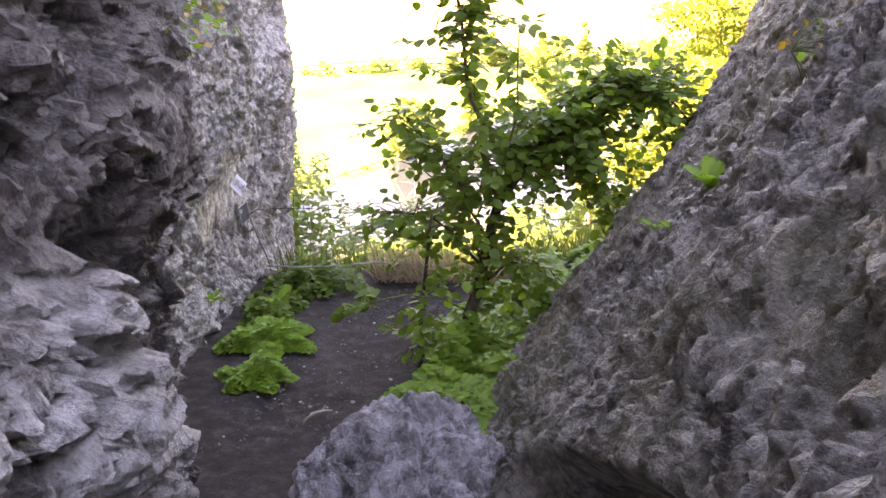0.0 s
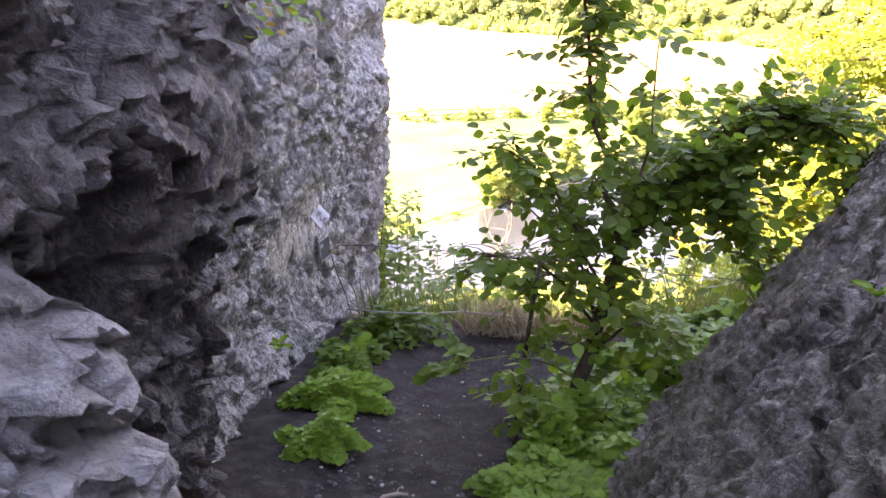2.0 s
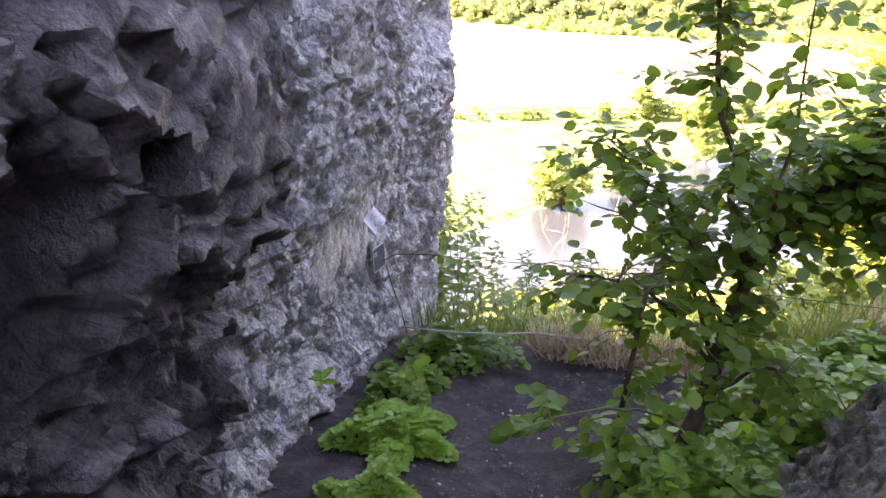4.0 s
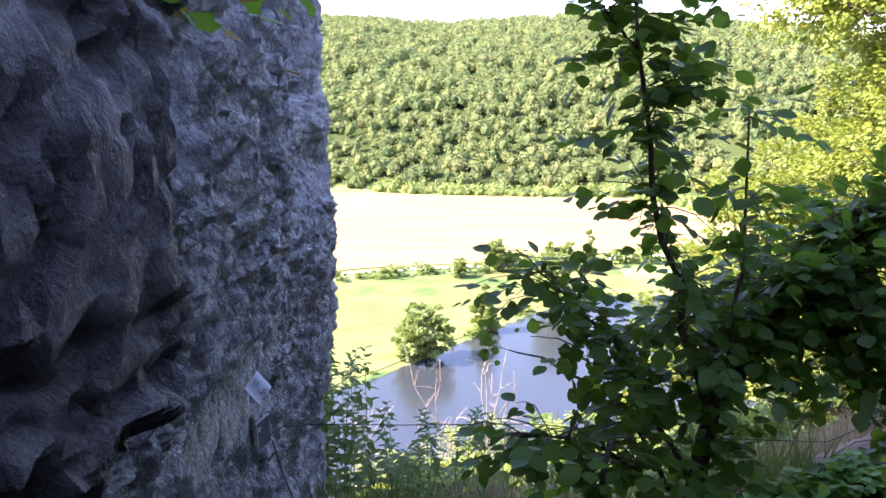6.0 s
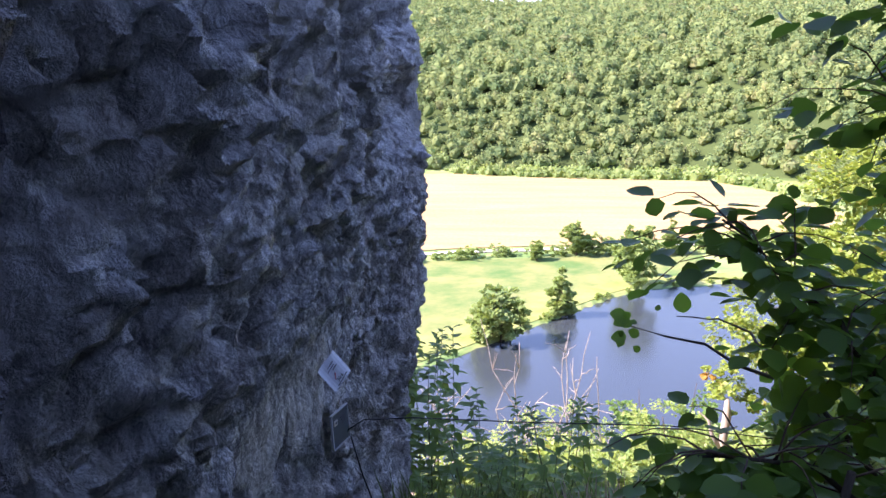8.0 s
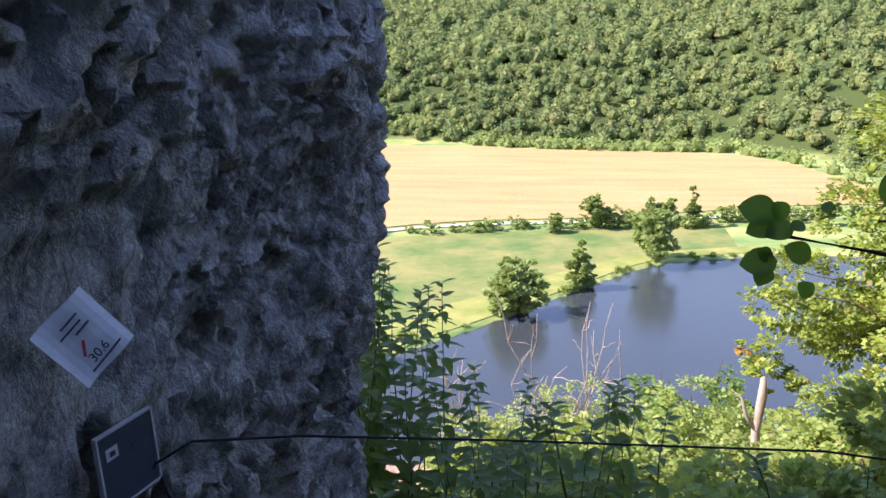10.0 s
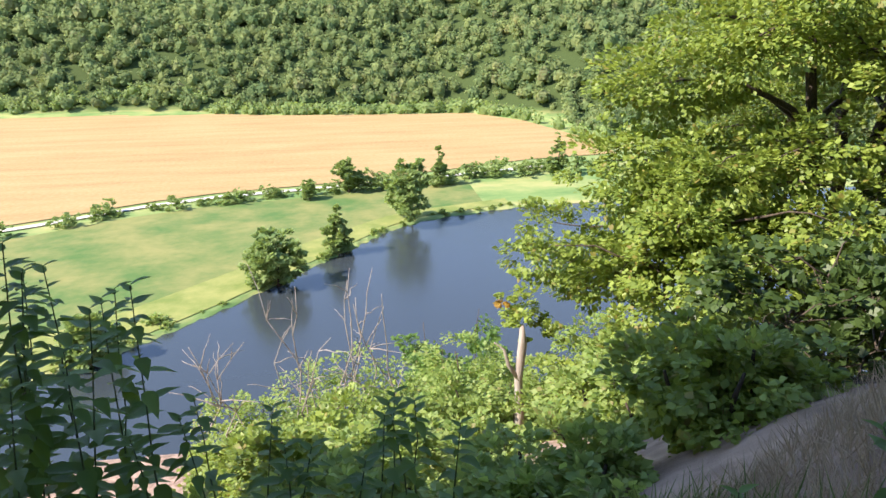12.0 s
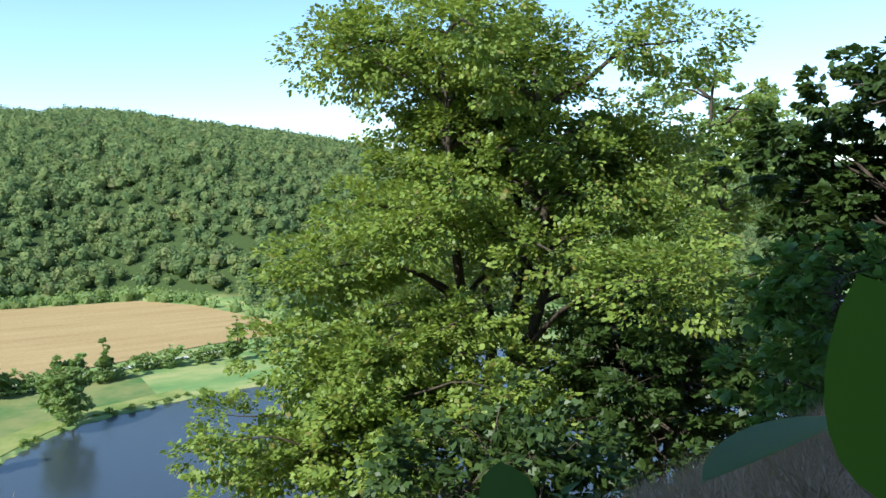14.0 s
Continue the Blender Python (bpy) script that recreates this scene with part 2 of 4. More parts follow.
GRIT = plain("dark_grit", (0.13, 0.12, 0.115), 0.9)


# ---------------------------------------------------------------- mesh helpers
def mesh_object(name, verts, faces, mat, parent=None, smooth=False):
    me = bpy.data.meshes.new(name)
    me.from_pydata([tuple(v) for v in verts] if isinstance(verts, list) else verts.tolist(), [], faces if isinstance(faces, list) else faces.tolist())
    me.materials.append(mat)
    if smooth:
        me.polygons.foreach_set("use_smooth", [True] * len(me.polygons))
    me.update()
    if smooth == "creased":
        me.set_sharp_from_angle(angle=radians(42))
    ob = new(name, me)
    ob.parent = parent
    return ob


def part(name, bm, mat, parent, label=""):
    me = bpy.data.meshes.new(name)
    bm.to_mesh(me)
    bm.free()
    me.materials.append(mat)
    ob = new(name, me)
    ob.parent = parent
    return tagged(ob, label)


def empty(name, at, label, category, group=""):
    ob = new(name)
    ob.location = at
    ob.empty_display_size = 0.1
    return tagged(ob, label, category, group)


def hashed(i, j, k, seed):
    h = (i * 374761393 + j * 668265263 + k * 2147483647 + seed * 144665) & 0xFFFFFFFF
    h = ((h ^ (h >> 13)) * 1274126177) & 0xFFFFFFFF
    h = ((h ^ (h >> 16)) * 2246822519) & 0xFFFFFFFF
    return ((h ^ (h >> 15)) & 0xFFFFFF) / float(0x1000000)


def vnoise(p, seed=0):
    """Smooth value noise in -1..1 for an array of points."""
    b = np.floor(p).astype(np.int64)
    f = p - b
    f = f * f * f * (f * (f * 6 - 15) + 10)
    out = 0
    for dx in (0, 1):
        for dy in (0, 1):
            for dz in (0, 1):
                w = (f[:, 0] if dx else 1 - f[:, 0]) * (f[:, 1] if dy else 1 - f[:, 1]) * (f[:, 2] if dz else 1 - f[:, 2])
                out = out + w * hashed(b[:, 0] + dx, b[:, 1] + dy, b[:, 2] + dz, seed)
    return out * 2 - 1


def fbm(p, octaves=4, seed=0, ridged=False):
    out, amp, total = 0, 1.0, 0
    for o in range(octaves):
        n = vnoise(p * 2.03 ** o + 17.3 * o, seed + o)
        out = out + amp * ((1 - 2 * np.abs(n)) if ridged else n)
        total += amp
        amp *= 0.52
    return out / total


def facets(p, seed=0):
    """Broken blocks: each cell has a height and a tilt of its own."""
    b = np.floor(p).astype(np.int64)
    best = np.full(len(p), 9.0)
    value = np.zeros(len(p))
    for dx in (-1, 0, 1):
        for dy in (-1, 0, 1):
            for dz in (-1, 0, 1):
                i, j, k = b[:, 0] + dx, b[:, 1] + dy, b[:, 2] + dz
                d = [p[:, n] - (c + hashed(i, j, k, seed + n)) for n, c in enumerate((i, j, k))]
                dist = d[0] ** 2 + d[1] ** 2 + d[2] ** 2
                v = hashed(i, j, k, seed + 7) * 1.2 - 0.6
                for n in range(3):
                    v = v + d[n] * (hashed(i, j, k, seed + 11 + n) * 2 - 1) * 0.45
                near = dist < best
                best, value = np.where(near, dist, best), np.where(near, v, value)
    return value


def billow(p, octaves=3, seed=0):
    """Rounded lumps parted by sharp creases."""
    out, amp, total = 0, 1.0, 0
    for o in range(octaves):
        out = out + amp * (2 * np.sqrt(np.abs(vnoise(p * 2.1 ** o + 9.1 * o, seed + o))) - 1)
        total += amp
        amp *= 0.55
    return out / total


def step(a, b, x):
    t = np.clip((x - a) / (b - a), 0, 1)
    return t * t * (3 - 2 * t)


def grid_faces(nu, nv, flip=False):
    i, j = np.meshgrid(np.arange(nu - 1), np.arange(nv - 1), indexing="ij")
    a = (i * nv + j).ravel()
    q = np.stack([a, a + nv, a + nv + 1, a + 1], 1)
    return q[:, ::-1] if flip else q


def graded(spans):
    out = []
    for a, b, d in spans:
        out.append(np.arange(a, b, d))
    return np.concatenate(out + [np.array([spans[-1][1]])])


# ---------------------------------------------------------------- ground
def land(x, y):
    """Height of the ground: sloping path, terrace edge, steep hillside, valley floor, far hill."""
    x, y = np.asarray(x, float), np.asarray(y, float)
    path = np.interp(y, [-30, -4, 0.7, 3.7, 4.3, 5.0, 5.5, 6.0, 6.2, 6.9], [16.0, 1.3, 0.12, -0.9, -1.09, -1.26, -1.36, -1.43, -1.47, -1.667])
    edge = 6.2
    fall = 0.66 * np.clip(y - edge, 0, None)
    rise = 1.7 * np.tanh(np.clip(x - 0.5, 0, None) / 2.9) * step(5.0, 7.0, y) - 0.12 * np.clip(x - 4, 0, 20) * step(5, 9, y)
    near = path - fall + rise - 0.5 * np.clip(-1.3 - x, 0, 40) * step(6.5, 9, y)
    near = near + 0.03 * np.sin(x * 2.1 + y) * np.sin(y * 1.7)
    floor = -47.0 + 0.0 * x
    z = np.maximum(near, floor)
    hill_start = 372 - 0.12 * x - 70 * step(40, 130, x)
    up = np.clip(y - hill_start, 0, None)
    top = 121 - 42 * step(60, 420, x) + 15 * step(60, -220, x) + 2 * np.sin(x * 0.011 + 1) + 3 * np.sin(x * 0.031)
    z = z + top * (1 - np.exp(-up * 1.15 / 300.0)) * 1.08
    return z


def bank(x):
    """The river's far bank."""
    return np.interp(x, [-90, -37, -20, 4, 11, 19, 40, 90, 200], [70, 109, 129, 162, 171, 177, 184, 188, 190])


gx = graded([(-1500, -400, 60), (-400, -60, 12), (-60, -6, 1.5), (-6, -2, 0.25), (-2, 3, 0.05), (3, 8, 0.25), (8, 60, 1.5), (60, 400, 12), (400, 1500, 60)])
gy = graded([(-400, -30, 30), (-30, -4, 2), (-4, 0, 0.2), (0, 7, 0.05), (7, 14, 0.2), (14, 90, 1.5), (90, 200, 3), (200, 420, 8), (420, 1000, 20), (1000, 4000, 150)])
X, Y = np.meshgrid(gx, gy, indexing="ij")
Z = land(X, Y)
wet = step(0, 3, bank(X) - Y) * step(83, 88, Y)
Z = Z - 2.2 * wet
close = (Y < 12) & (Y > -4) & (np.abs(X) < 8)
flat = np.stack([X.ravel(), Y.ravel(), np.zeros(X.size)], 1)
Z = Z + np.where(close.ravel(), 0.035 * fbm(flat * 2.2, 4, 3) + 0.008 * fbm(flat * 14, 3, 9), 0).reshape(Z.shape)
# the path is worn a little hollow
Z = Z - 0.05 * np.exp(-((X + 0.35) / 0.45) ** 2) * (Y < 6.2)
ground = mesh_object("ground", np.stack([X.ravel(), Y.ravel(), Z.ravel()], 1), grid_faces(len(gx), len(gy)), GROUND, smooth=True)
tagged(ground, "dark trodden earth path falling to a grassy valley", "ground", kind="structure")


def height(x, y):
    return float(land(x, y))


def sheet(name, xs, lower, upper, z, mat, n=24):
    """A level sheet of land between two lines."""
    xs = np.asarray(xs, float)
    lo, hi = lower(xs), upper(xs)
    k = np.linspace(0, 1, n)
    yy = lo[:, None] + (hi - lo)[:, None] * k
    xx = np.repeat(xs[:, None], n, 1)
    v = np.stack([xx.ravel(), yy.ravel(), np.full(xx.size, z)], 1)
    return mesh_object(name, v, grid_faces(len(xs), n), mat, smooth=True)


def track_line(x):
    return np.interp(x, [-140, -69, -49, -32, -9, 14, 60], [150, 187, 200, 207, 211.5, 216.5, 228])


def field_far(x):
    return np.interp(x, [-400, -137, -88, -29, 22, 59, 76, 84, 90], [392, 390, 391, 365, 355, 351, 322, 290, 262])


river = mesh_object("river", np.array([(-500, 60, -47.45), (500, 60, -47.45), (500, 260, -47.45), (-500, 260, -47.45)], float), [(0, 1, 2, 3)], WATER)
tagged(river, "calm dark blue-grey river with soft reflections", "river", kind="structure")
field = sheet("field", np.linspace(-260, 88, 60), lambda x: track_line(x) + 5.0 + 0.12 * np.clip(x, 0, 90), field_far, -46.75, FIELD, 40)
tagged(field, "ripe golden grain field below the woods", "field", kind="structure")
meadow = sheet("meadow", np.linspace(-200, 34, 60), lambda x: bank(x) + 17 - 11 * step(-20, 25, x), lambda x: track_line(x) - 9, -46.9, MEADOW)
tagged(meadow, "green mown meadow beside the river", "meadow", kind="structure")
verge = sheet("bank_verge", np.linspace(-200, 40, 80), lambda x: bank(x) + 2.0, lambda x: bank(x) + 18.5 - 11 * step(-20, 25, x), -46.86, BANKGRASS, 8)
tagged(verge, "yellow-green grass strip along the river bank", "grass verge", kind="structure")
track = sheet("gravel_track", np.linspace(-200, 60, 80), lambda x: track_line(x) - 1.3, lambda x: track_line(x) + 1.3, -46.7, GRAVEL, 4)
tagged(track, "narrow pale gravel track along the field", "track", kind="structure")


# ---------------------------------------------------------------- rocks
def rock_sheet(name, plan, heights, relief, mat, label, sharp=1.0):
    """A rock face: plan gives place and outward normal along it, relief the offset (s, z) of its large forms; broken blocks and pits on top."""
    s, px_, py_, nx_, ny_ = plan
    n, m = len(s), len(heights)
    S, H = np.repeat(s[:, None], m, 1).ravel(), np.tile(heights, n)
    PX, PY, NX, NY = (np.repeat(a[:, None], m, 1).ravel() for a in (px_, py_, nx_, ny_))
    off = relief(PX, PY, S, H)
    p = np.stack([PX + NX * off, PY + NY * off, H], 1)
    warp = p + 0.2 * np.stack([fbm(p * 3, 4, 41), fbm(p * 3, 4, 42), fbm(p * 3, 4, 43)], 1)
    rough = sharp_amount(PX, PY, H) * sharp
    # the broken body: tilted blocks and ledges of three sizes
    ledge = np.stack([warp[:, 0], warp[:, 1] + 0.35 * warp[:, 2], warp[:, 2] * 1.5 - 0.5 * warp[:, 1]], 1)
    d = rough * (0.09 * facets(ledge * np.array([2.4, 3.0, 2.8]), 1) + 0.055 * facets(ledge * np.array([5, 6.5, 6.0]), 5) + 0.03 * facets(ledge * np.array([10, 11, 13]), 6) + 0.014 * facets(ledge * 22, 8) + 0.02 * fbm(warp * 7, 4, 14, True))
    soft = 1 - 0.4 * step(0.5, 0.9, rough)
    d = d + 0.05 * fbm(p * 1.3, 3, 11) + soft * (0.045 * billow(warp * np.array([6.5, 6.5, 4.5]), 3, 21) + 0.028 * billow(warp * np.array([13, 14, 9.0]), 2, 24)) + 0.02 * billow(p * np.array([22, 22, 16.0]), 2, 31) + 0.014 * facets(warp * np.array([9, 11, 7]), 33) + 0.003 * facets(warp * 24, 34)
    d = d - 0.07 * (1 - rough) * step(0.35, 0.7, vnoise(warp * np.array([5.5, 5.5, 3.2]), 91)) - 0.02 * step(0.2, 0.6, vnoise(warp * np.array([16, 16, 9]), 92))
    p[:, 0] += NX * d
    p[:, 1] += NY * d + 0.03 * fbm(warp * 5, 3, 15) * (NX > 0.5)
    by_sign = np.exp(-(((PY - 5.25) / 0.6) ** 4) - ((H + 0.55) / 0.33) ** 4)
    p[:, 0] = np.where(NX > 0.5, p[:, 0] + 0.85 * by_sign * (np.minimum(p[:, 0], -1.275) - p[:, 0]), p[:, 0])
    clear = np.interp(p[:, 1], [1.5, 2.35, 2.6, 3.0, 6.0], [-0.26, -0.32, -0.48, -0.56, -0.58])
    p[:, 0] = np.minimum(p[:, 0], clear + 0.4 * np.clip(p[:, 0] - clear, 0, 0.2))
    ob = mesh_object(name, p, grid_faces(n, m), mat, smooth="creased")
    return tagged(ob, label, "rock face", kind="structure")


def sharp_amount(x, y, z):
    return 0.28 + 0.72 * (1 - step(3.0, 3.7, y))


def plan_line(points, spacing):
    """Even steps along a rounded line; the normal points to the line's right."""
    pts = np.array(points, float)
    seg = np.concatenate([[0], np.cumsum(np.hypot(*np.diff(pts, axis=0).T))])
    s = spacing(seg[-1])
    x, y = np.interp(s, seg, pts[:, 0]), np.interp(s, seg, pts[:, 1])
    w = 9
    for _ in range(3):
        xp, yp = np.pad(x, w, mode="edge"), np.pad(y, w, mode="edge")
        x2, y2 = (np.convolve(a, np.ones(2 * w + 1) / (2 * w + 1), "valid") for a in (xp, yp))
        x2[:1], y2[:1], x2[-1:], y2[-1:] = x[:1], y[:1], x[-1:], y[-1:]
        x, y = x2, y2
    tx, ty = np.gradient(x, s), np.gradient(y, s)
    l = np.hypot(tx, ty) + 1e-9
    return s, x, y, ty / l, -tx / l


def left_relief(x, y, s, z):
    """Large forms: an overhanging body with a sharp far corner, a pale block before it, the far face with its nose."""
    main = 1 - step(7.3, 7.8, y)
    end = 3.3 + 0.3 * step(0.8, 1.1, z) - 0.12 * np.clip(0.45 - z, 0, 1)
    body = (1 - step(end - 0.1, end + 0.2, y)) * np.interp(z, [-1.6, -0.8, -0.1, 0.2, 0.42, 0.6, 0.75, 0.95, 1.3, 1.8, 3], [0.4, 0.46, 0.48, 0.5, 0.55, 0.65, 0.66, 0.56, 0.5, 0.46, 0.6])
    hollow = -0.2 * np.exp(-((y - 2.5) / 0.17) ** 4 - ((z - 0.56) / 0.16) ** 4) - 0.2 * step(2.0, 2.5, 2.9 - y) * step(0.78, 0.86, z) * (1 - step(1.0, 1.4, z))
    block = (1 - step(2.28, 2.46, y)) * (1 - step(0.64, 0.74, z)) * np.interp(z, [-0.6, 0.0, 0.35, 0.65], [0.36, 0.38, 0.32, 0.12])
    foot = 0.14 * (1 - step(-1.2, -0.7, z)) * step(3.3, 3.8, y) * (1 - step(5.4, 6.2, y))
    lip = 0.25 * (np.clip(z, -1.3, 0.5) + 0.5) * step(3.6, 4.3, y) * (1 - step(5.2, 6.6, y))
    nose = np.exp(-((y - 6.65) / 0.5) ** 4) * (-0.1 + np.interp(z, [-1.3, -0.7, -0.38, -0.2, 0.0, 0.15, 0.3, 0.42, 0.5, 0.6, 0.68, 0.78, 1.2], [0.0, 0.05, 0.08, 0.15, 0.21, 0.19, 0.08, -0.05, 0.01, 0.14, 0.1, -0.1, -0.24]))
    return main * (body + hollow + block + foot + lip + nose) - 0.2 * np.clip(z - 3.0, 0, 20) - 0.3 * (1 - step(-1.5, -0.6, z)) * step(6.9, 7.5, y)


LEFT = plan_line([(-1.35, -3.5), (-1.22, -1), (-1.2, 2), (-1.22, 4), (-1.27, 5.2), (-1.26, 6.2), (-1.22, 6.8), (-1.22, 7.5), (-1.6, 7.85), (-3.2, 8.5), (-7, 10.2), (-10, 11.0), (-14, 10.7)],
                 lambda total: graded([(0, 3.4, 0.07), (3.4, 10.9, 0.0155), (10.9, 12.5, 0.08), (12.5, total, 0.25)]))
left_heights = graded([(-3.4, -1.8, 0.08), (-1.8, 1.9, 0.0155), (1.9, 2.0, 0.05), (2.0, 4.0, 0.1), (4.0, 17.0, 0.3)])
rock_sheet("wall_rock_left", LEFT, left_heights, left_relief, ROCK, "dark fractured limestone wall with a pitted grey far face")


# box added out of sight; stops sunlight leaking through folds of the rock sheet
core = mesh_object("wall_light_block", [(-2.1, -3.5, -3.4), (-2.1, 7.0, -3.4), (-2.1, 7.0, 17.0), (-2.1, -3.5, 17.0), (-4.1, -3.5, -3.4), (-4.1, 7.0, -3.4), (-4.1, 7.0, 17.0), (-4.1, -3.5, 17.0)],
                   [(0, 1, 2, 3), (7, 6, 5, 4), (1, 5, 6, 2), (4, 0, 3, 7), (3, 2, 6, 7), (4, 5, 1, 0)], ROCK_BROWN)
tagged(core, "unseen box added behind the limestone face to block sunlight", "rock face", kind="structure")


def slab():
    """The leaning rock on the other side: one inclined face of about sixty degrees with a hollow low down."""
    y = graded([(-3.2, 0.9, 0.06), (0.9, 5.6, 0.014), (5.6, 7.2, 0.03)])
    u = graded([(-1.6, -1.25, 0.06), (-1.25, 1.35, 0.0125), (1.35, 2.4, 0.06)])
    n, m = len(y), len(u)
    Yy, z = np.repeat(y[:, None], m, 1).ravel(), np.tile(u, n)
    far = np.interp(z, [-1.3, -0.46, 0.07, 0.55, 1.5], [4.68, 4.68, 5.28, 6.04, 7.0])
    x = 0.99 + 0.63 * (z - 0.2) + 0.34 * (Yy - 3.15) + 1.5 * step(far - 0.05, far + 0.55, Yy) + 0.05 * np.clip(z - 1.4, 0, 9)
    under = z - (0.3 + 0.75 * (2.1 - Yy))
    x = x + 0.55 * step(0.0, 0.26, -under) * (1 - step(2.15, 2.65, Yy)) * (1 - 0.6 * step(0.35, 0.7, -under))
    p = np.stack([x, Yy, z], 1)
    warp = p + 0.1 * np.stack([fbm(p * 2.5, 3, 61), fbm(p * 2.5, 3, 62), fbm(p * 2.5, 3, 63)], 1)
    # thin beds that dip along the face
    bed = np.stack([warp[:, 0] * 1.6, warp[:, 1] * 5.2 - warp[:, 2] * 1.2, warp[:, 2] * 2.0], 1)
    d = 0.04 * facets(bed * 0.7, 71) + 0.036 * facets(bed * 1.7, 75) + 0.03 * facets(bed * 3.6, 76) + 0.02 * billow(warp * np.array([2.2, 1.5, 2.6]), 3, 79)
    d = d + 0.04 * fbm(p * 1.2, 3, 81) + 0.03 * fbm(bed * 3.2, 4, 83, True) + 0.018 * facets(bed * 7.5, 86) + 0.012 * fbm(p * 24, 2, 84)
    p = p + (d[:, None] - 0.03) * np.array([-0.81, 0.28, 0.51])
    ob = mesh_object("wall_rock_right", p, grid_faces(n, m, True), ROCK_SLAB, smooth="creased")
    tagged(ob, "leaning grey limestone slab with thin ledges and a dark hollow", "rock face", kind="structure")


slab()


def lump(name, at, size, seed, mat, cuts=5, blocky=0.16, squash=0.0, parent=None, rug=0.0):
    """A free rock: a rounded block with broken faces."""
    bm = bmesh.new()
    bmesh.ops.create_icosphere(bm, subdivisions=cuts, radius=1.0)
    v = np.array([tuple(q.co) for q in bm.verts])
    d = 1 + blocky * (0.5 * facets(v * 1.6 + seed, seed) + 0.6 * billow(v * 2.2 + seed, 3, seed) + 0.28 * billow(v * 8 + seed, 3, seed + 2) + 0.08 * billow(v * 30, 2, seed))
    v = v * d[:, None] * np.array(size)
    v[:, 2] = np.where(v[:, 2] < 0, v[:, 2] * (1 - squash), v[:, 2])
    if rug:
        w = v + 0.15 * np.stack([fbm(v * 2, 3, seed + k) for k in range(3)], 1)
        r = rug * (facets(w * np.array([2.2, 2.2, 1.4]), seed + 3) + 0.6 * facets(w * 5, seed + 4) + 0.5 * billow(w * 3.5, 3, seed + 6) + 0.3 * billow(w * 11, 2, seed + 8))
        v = v + r[:, None] * v / (np.linalg.norm(v, axis=1, keepdims=True) + 1e-6)
    for q, c in zip(bm.verts, v):
        q.co = c
    for q in bm.faces:
        q.smooth = True
    ob = part(name, bm, mat, parent)
    ob.location = at
    return ob


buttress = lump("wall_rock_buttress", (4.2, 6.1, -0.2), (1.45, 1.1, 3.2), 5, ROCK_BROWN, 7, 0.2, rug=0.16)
tagged(buttress, "upright weathered limestone buttress behind the slab", "rock face", kind="structure")
boulder = lump("boulder", (0.2, 2.72, -0.6), (0.38, 0.34, 0.45), 9, BOULDER, 6, 0.22, rug=0.03)
tagged(boulder, "pale grey rugged boulder lying in the path", "boulder")
flat_stone = lump("flat_stone", (0.16, 3.42, -0.8), (0.15, 0.12, 0.08), 12, BOULDER, 4, 0.2)
tagged(flat_stone, "flat grey stone half sunk in the path", "stone")


# ---------------------------------------------------------------- plants: helpers
rng = np.random.default_rng(7)
OVATE = (np.array([(0, 0, 0), (0.30, 0.22, 0.05), (0.40, 0.5, 0.06), (0.25, 0.8, 0.03), (0, 1, -0.04), (-0.25, 0.8, 0.03), (-0.40, 0.5, 0.06), (-0.30, 0.22, 0.05), (0, 0.5, -0.03)]),
         [(0, 1, 2, 8), (8, 2, 3, 4), (8, 4, 5, 6), (0, 8, 6, 7)])
LANCE = (np.array([(0, 0, 0), (0.2, 0.25, 0.05), (0.16, 0.6, 0.04), (0, 1, -0.1), (-0.16, 0.6, 0.04), (-0.2, 0.25, 0.05)]), [(0, 1, 2, 3), (0, 3, 4, 5)])
KITE = (np.array([(0, 0, 0), (0.42, 0.5, 0.08), (0, 1.0, -0.06), (-0.42, 0.45, 0.08)]), [(0, 1, 2, 3)])
LOBED = (np.array([(0, 0, 0), (0.5, 0.3, 0.07), (0.36, 0.8, 0.0), (0, 1.0, -0.08), (-0.36, 0.8, 0.0), (-0.5, 0.3, 0.07)]), [(0, 1, 2, 3), (0, 3, 4, 5)])
LOBED_FINE = (np.array([(0, 0, 0), (0.5, 0.25, 0.05), (0.3, 0.5, 0.02), (0.42, 0.85, 0.0), (0, 1.0, -0.08), (-0.42, 0.85, 0.0), (-0.3, 0.5, 0.02), (-0.5, 0.25, 0.05)]),
         [(0, 1, 2), (0, 2, 3, 4), (0, 4, 5, 6), (0, 6, 7)])
NETTLE = (np.array([(0, 0, 0), (0.17, 0.1, 0.04), (0.24, 0.3, 0.05), (0.16, 0.6, 0.02), (0, 1, -0.14), (-0.16, 0.6, 0.02), (-0.24, 0.3, 0.05), (-0.17, 0.1, 0.04), (0, 0.4, -0.02)]),
          [(0, 1, 2, 8), (8, 2, 3, 4), (8, 4, 5, 6), (0, 8, 6, 7)])
BLADE = (np.array([(-0.02, 0, 0), (0.02, 0, 0), (0.012, 0.55, 0.08), (0, 1, 0.3), (-0.012, 0.55, 0.08)]), [(0, 1, 2, 4), (4, 2, 3)])
TUFT = (np.array([(0, 0, 0), (0.45, 0.35, 0.1), (0.3, 0.95, -0.05), (-0.35, 0.9, 0.08), (-0.5, 0.3, -0.1)]), [(0, 1, 2), (0, 2, 3), (0, 3, 4)])


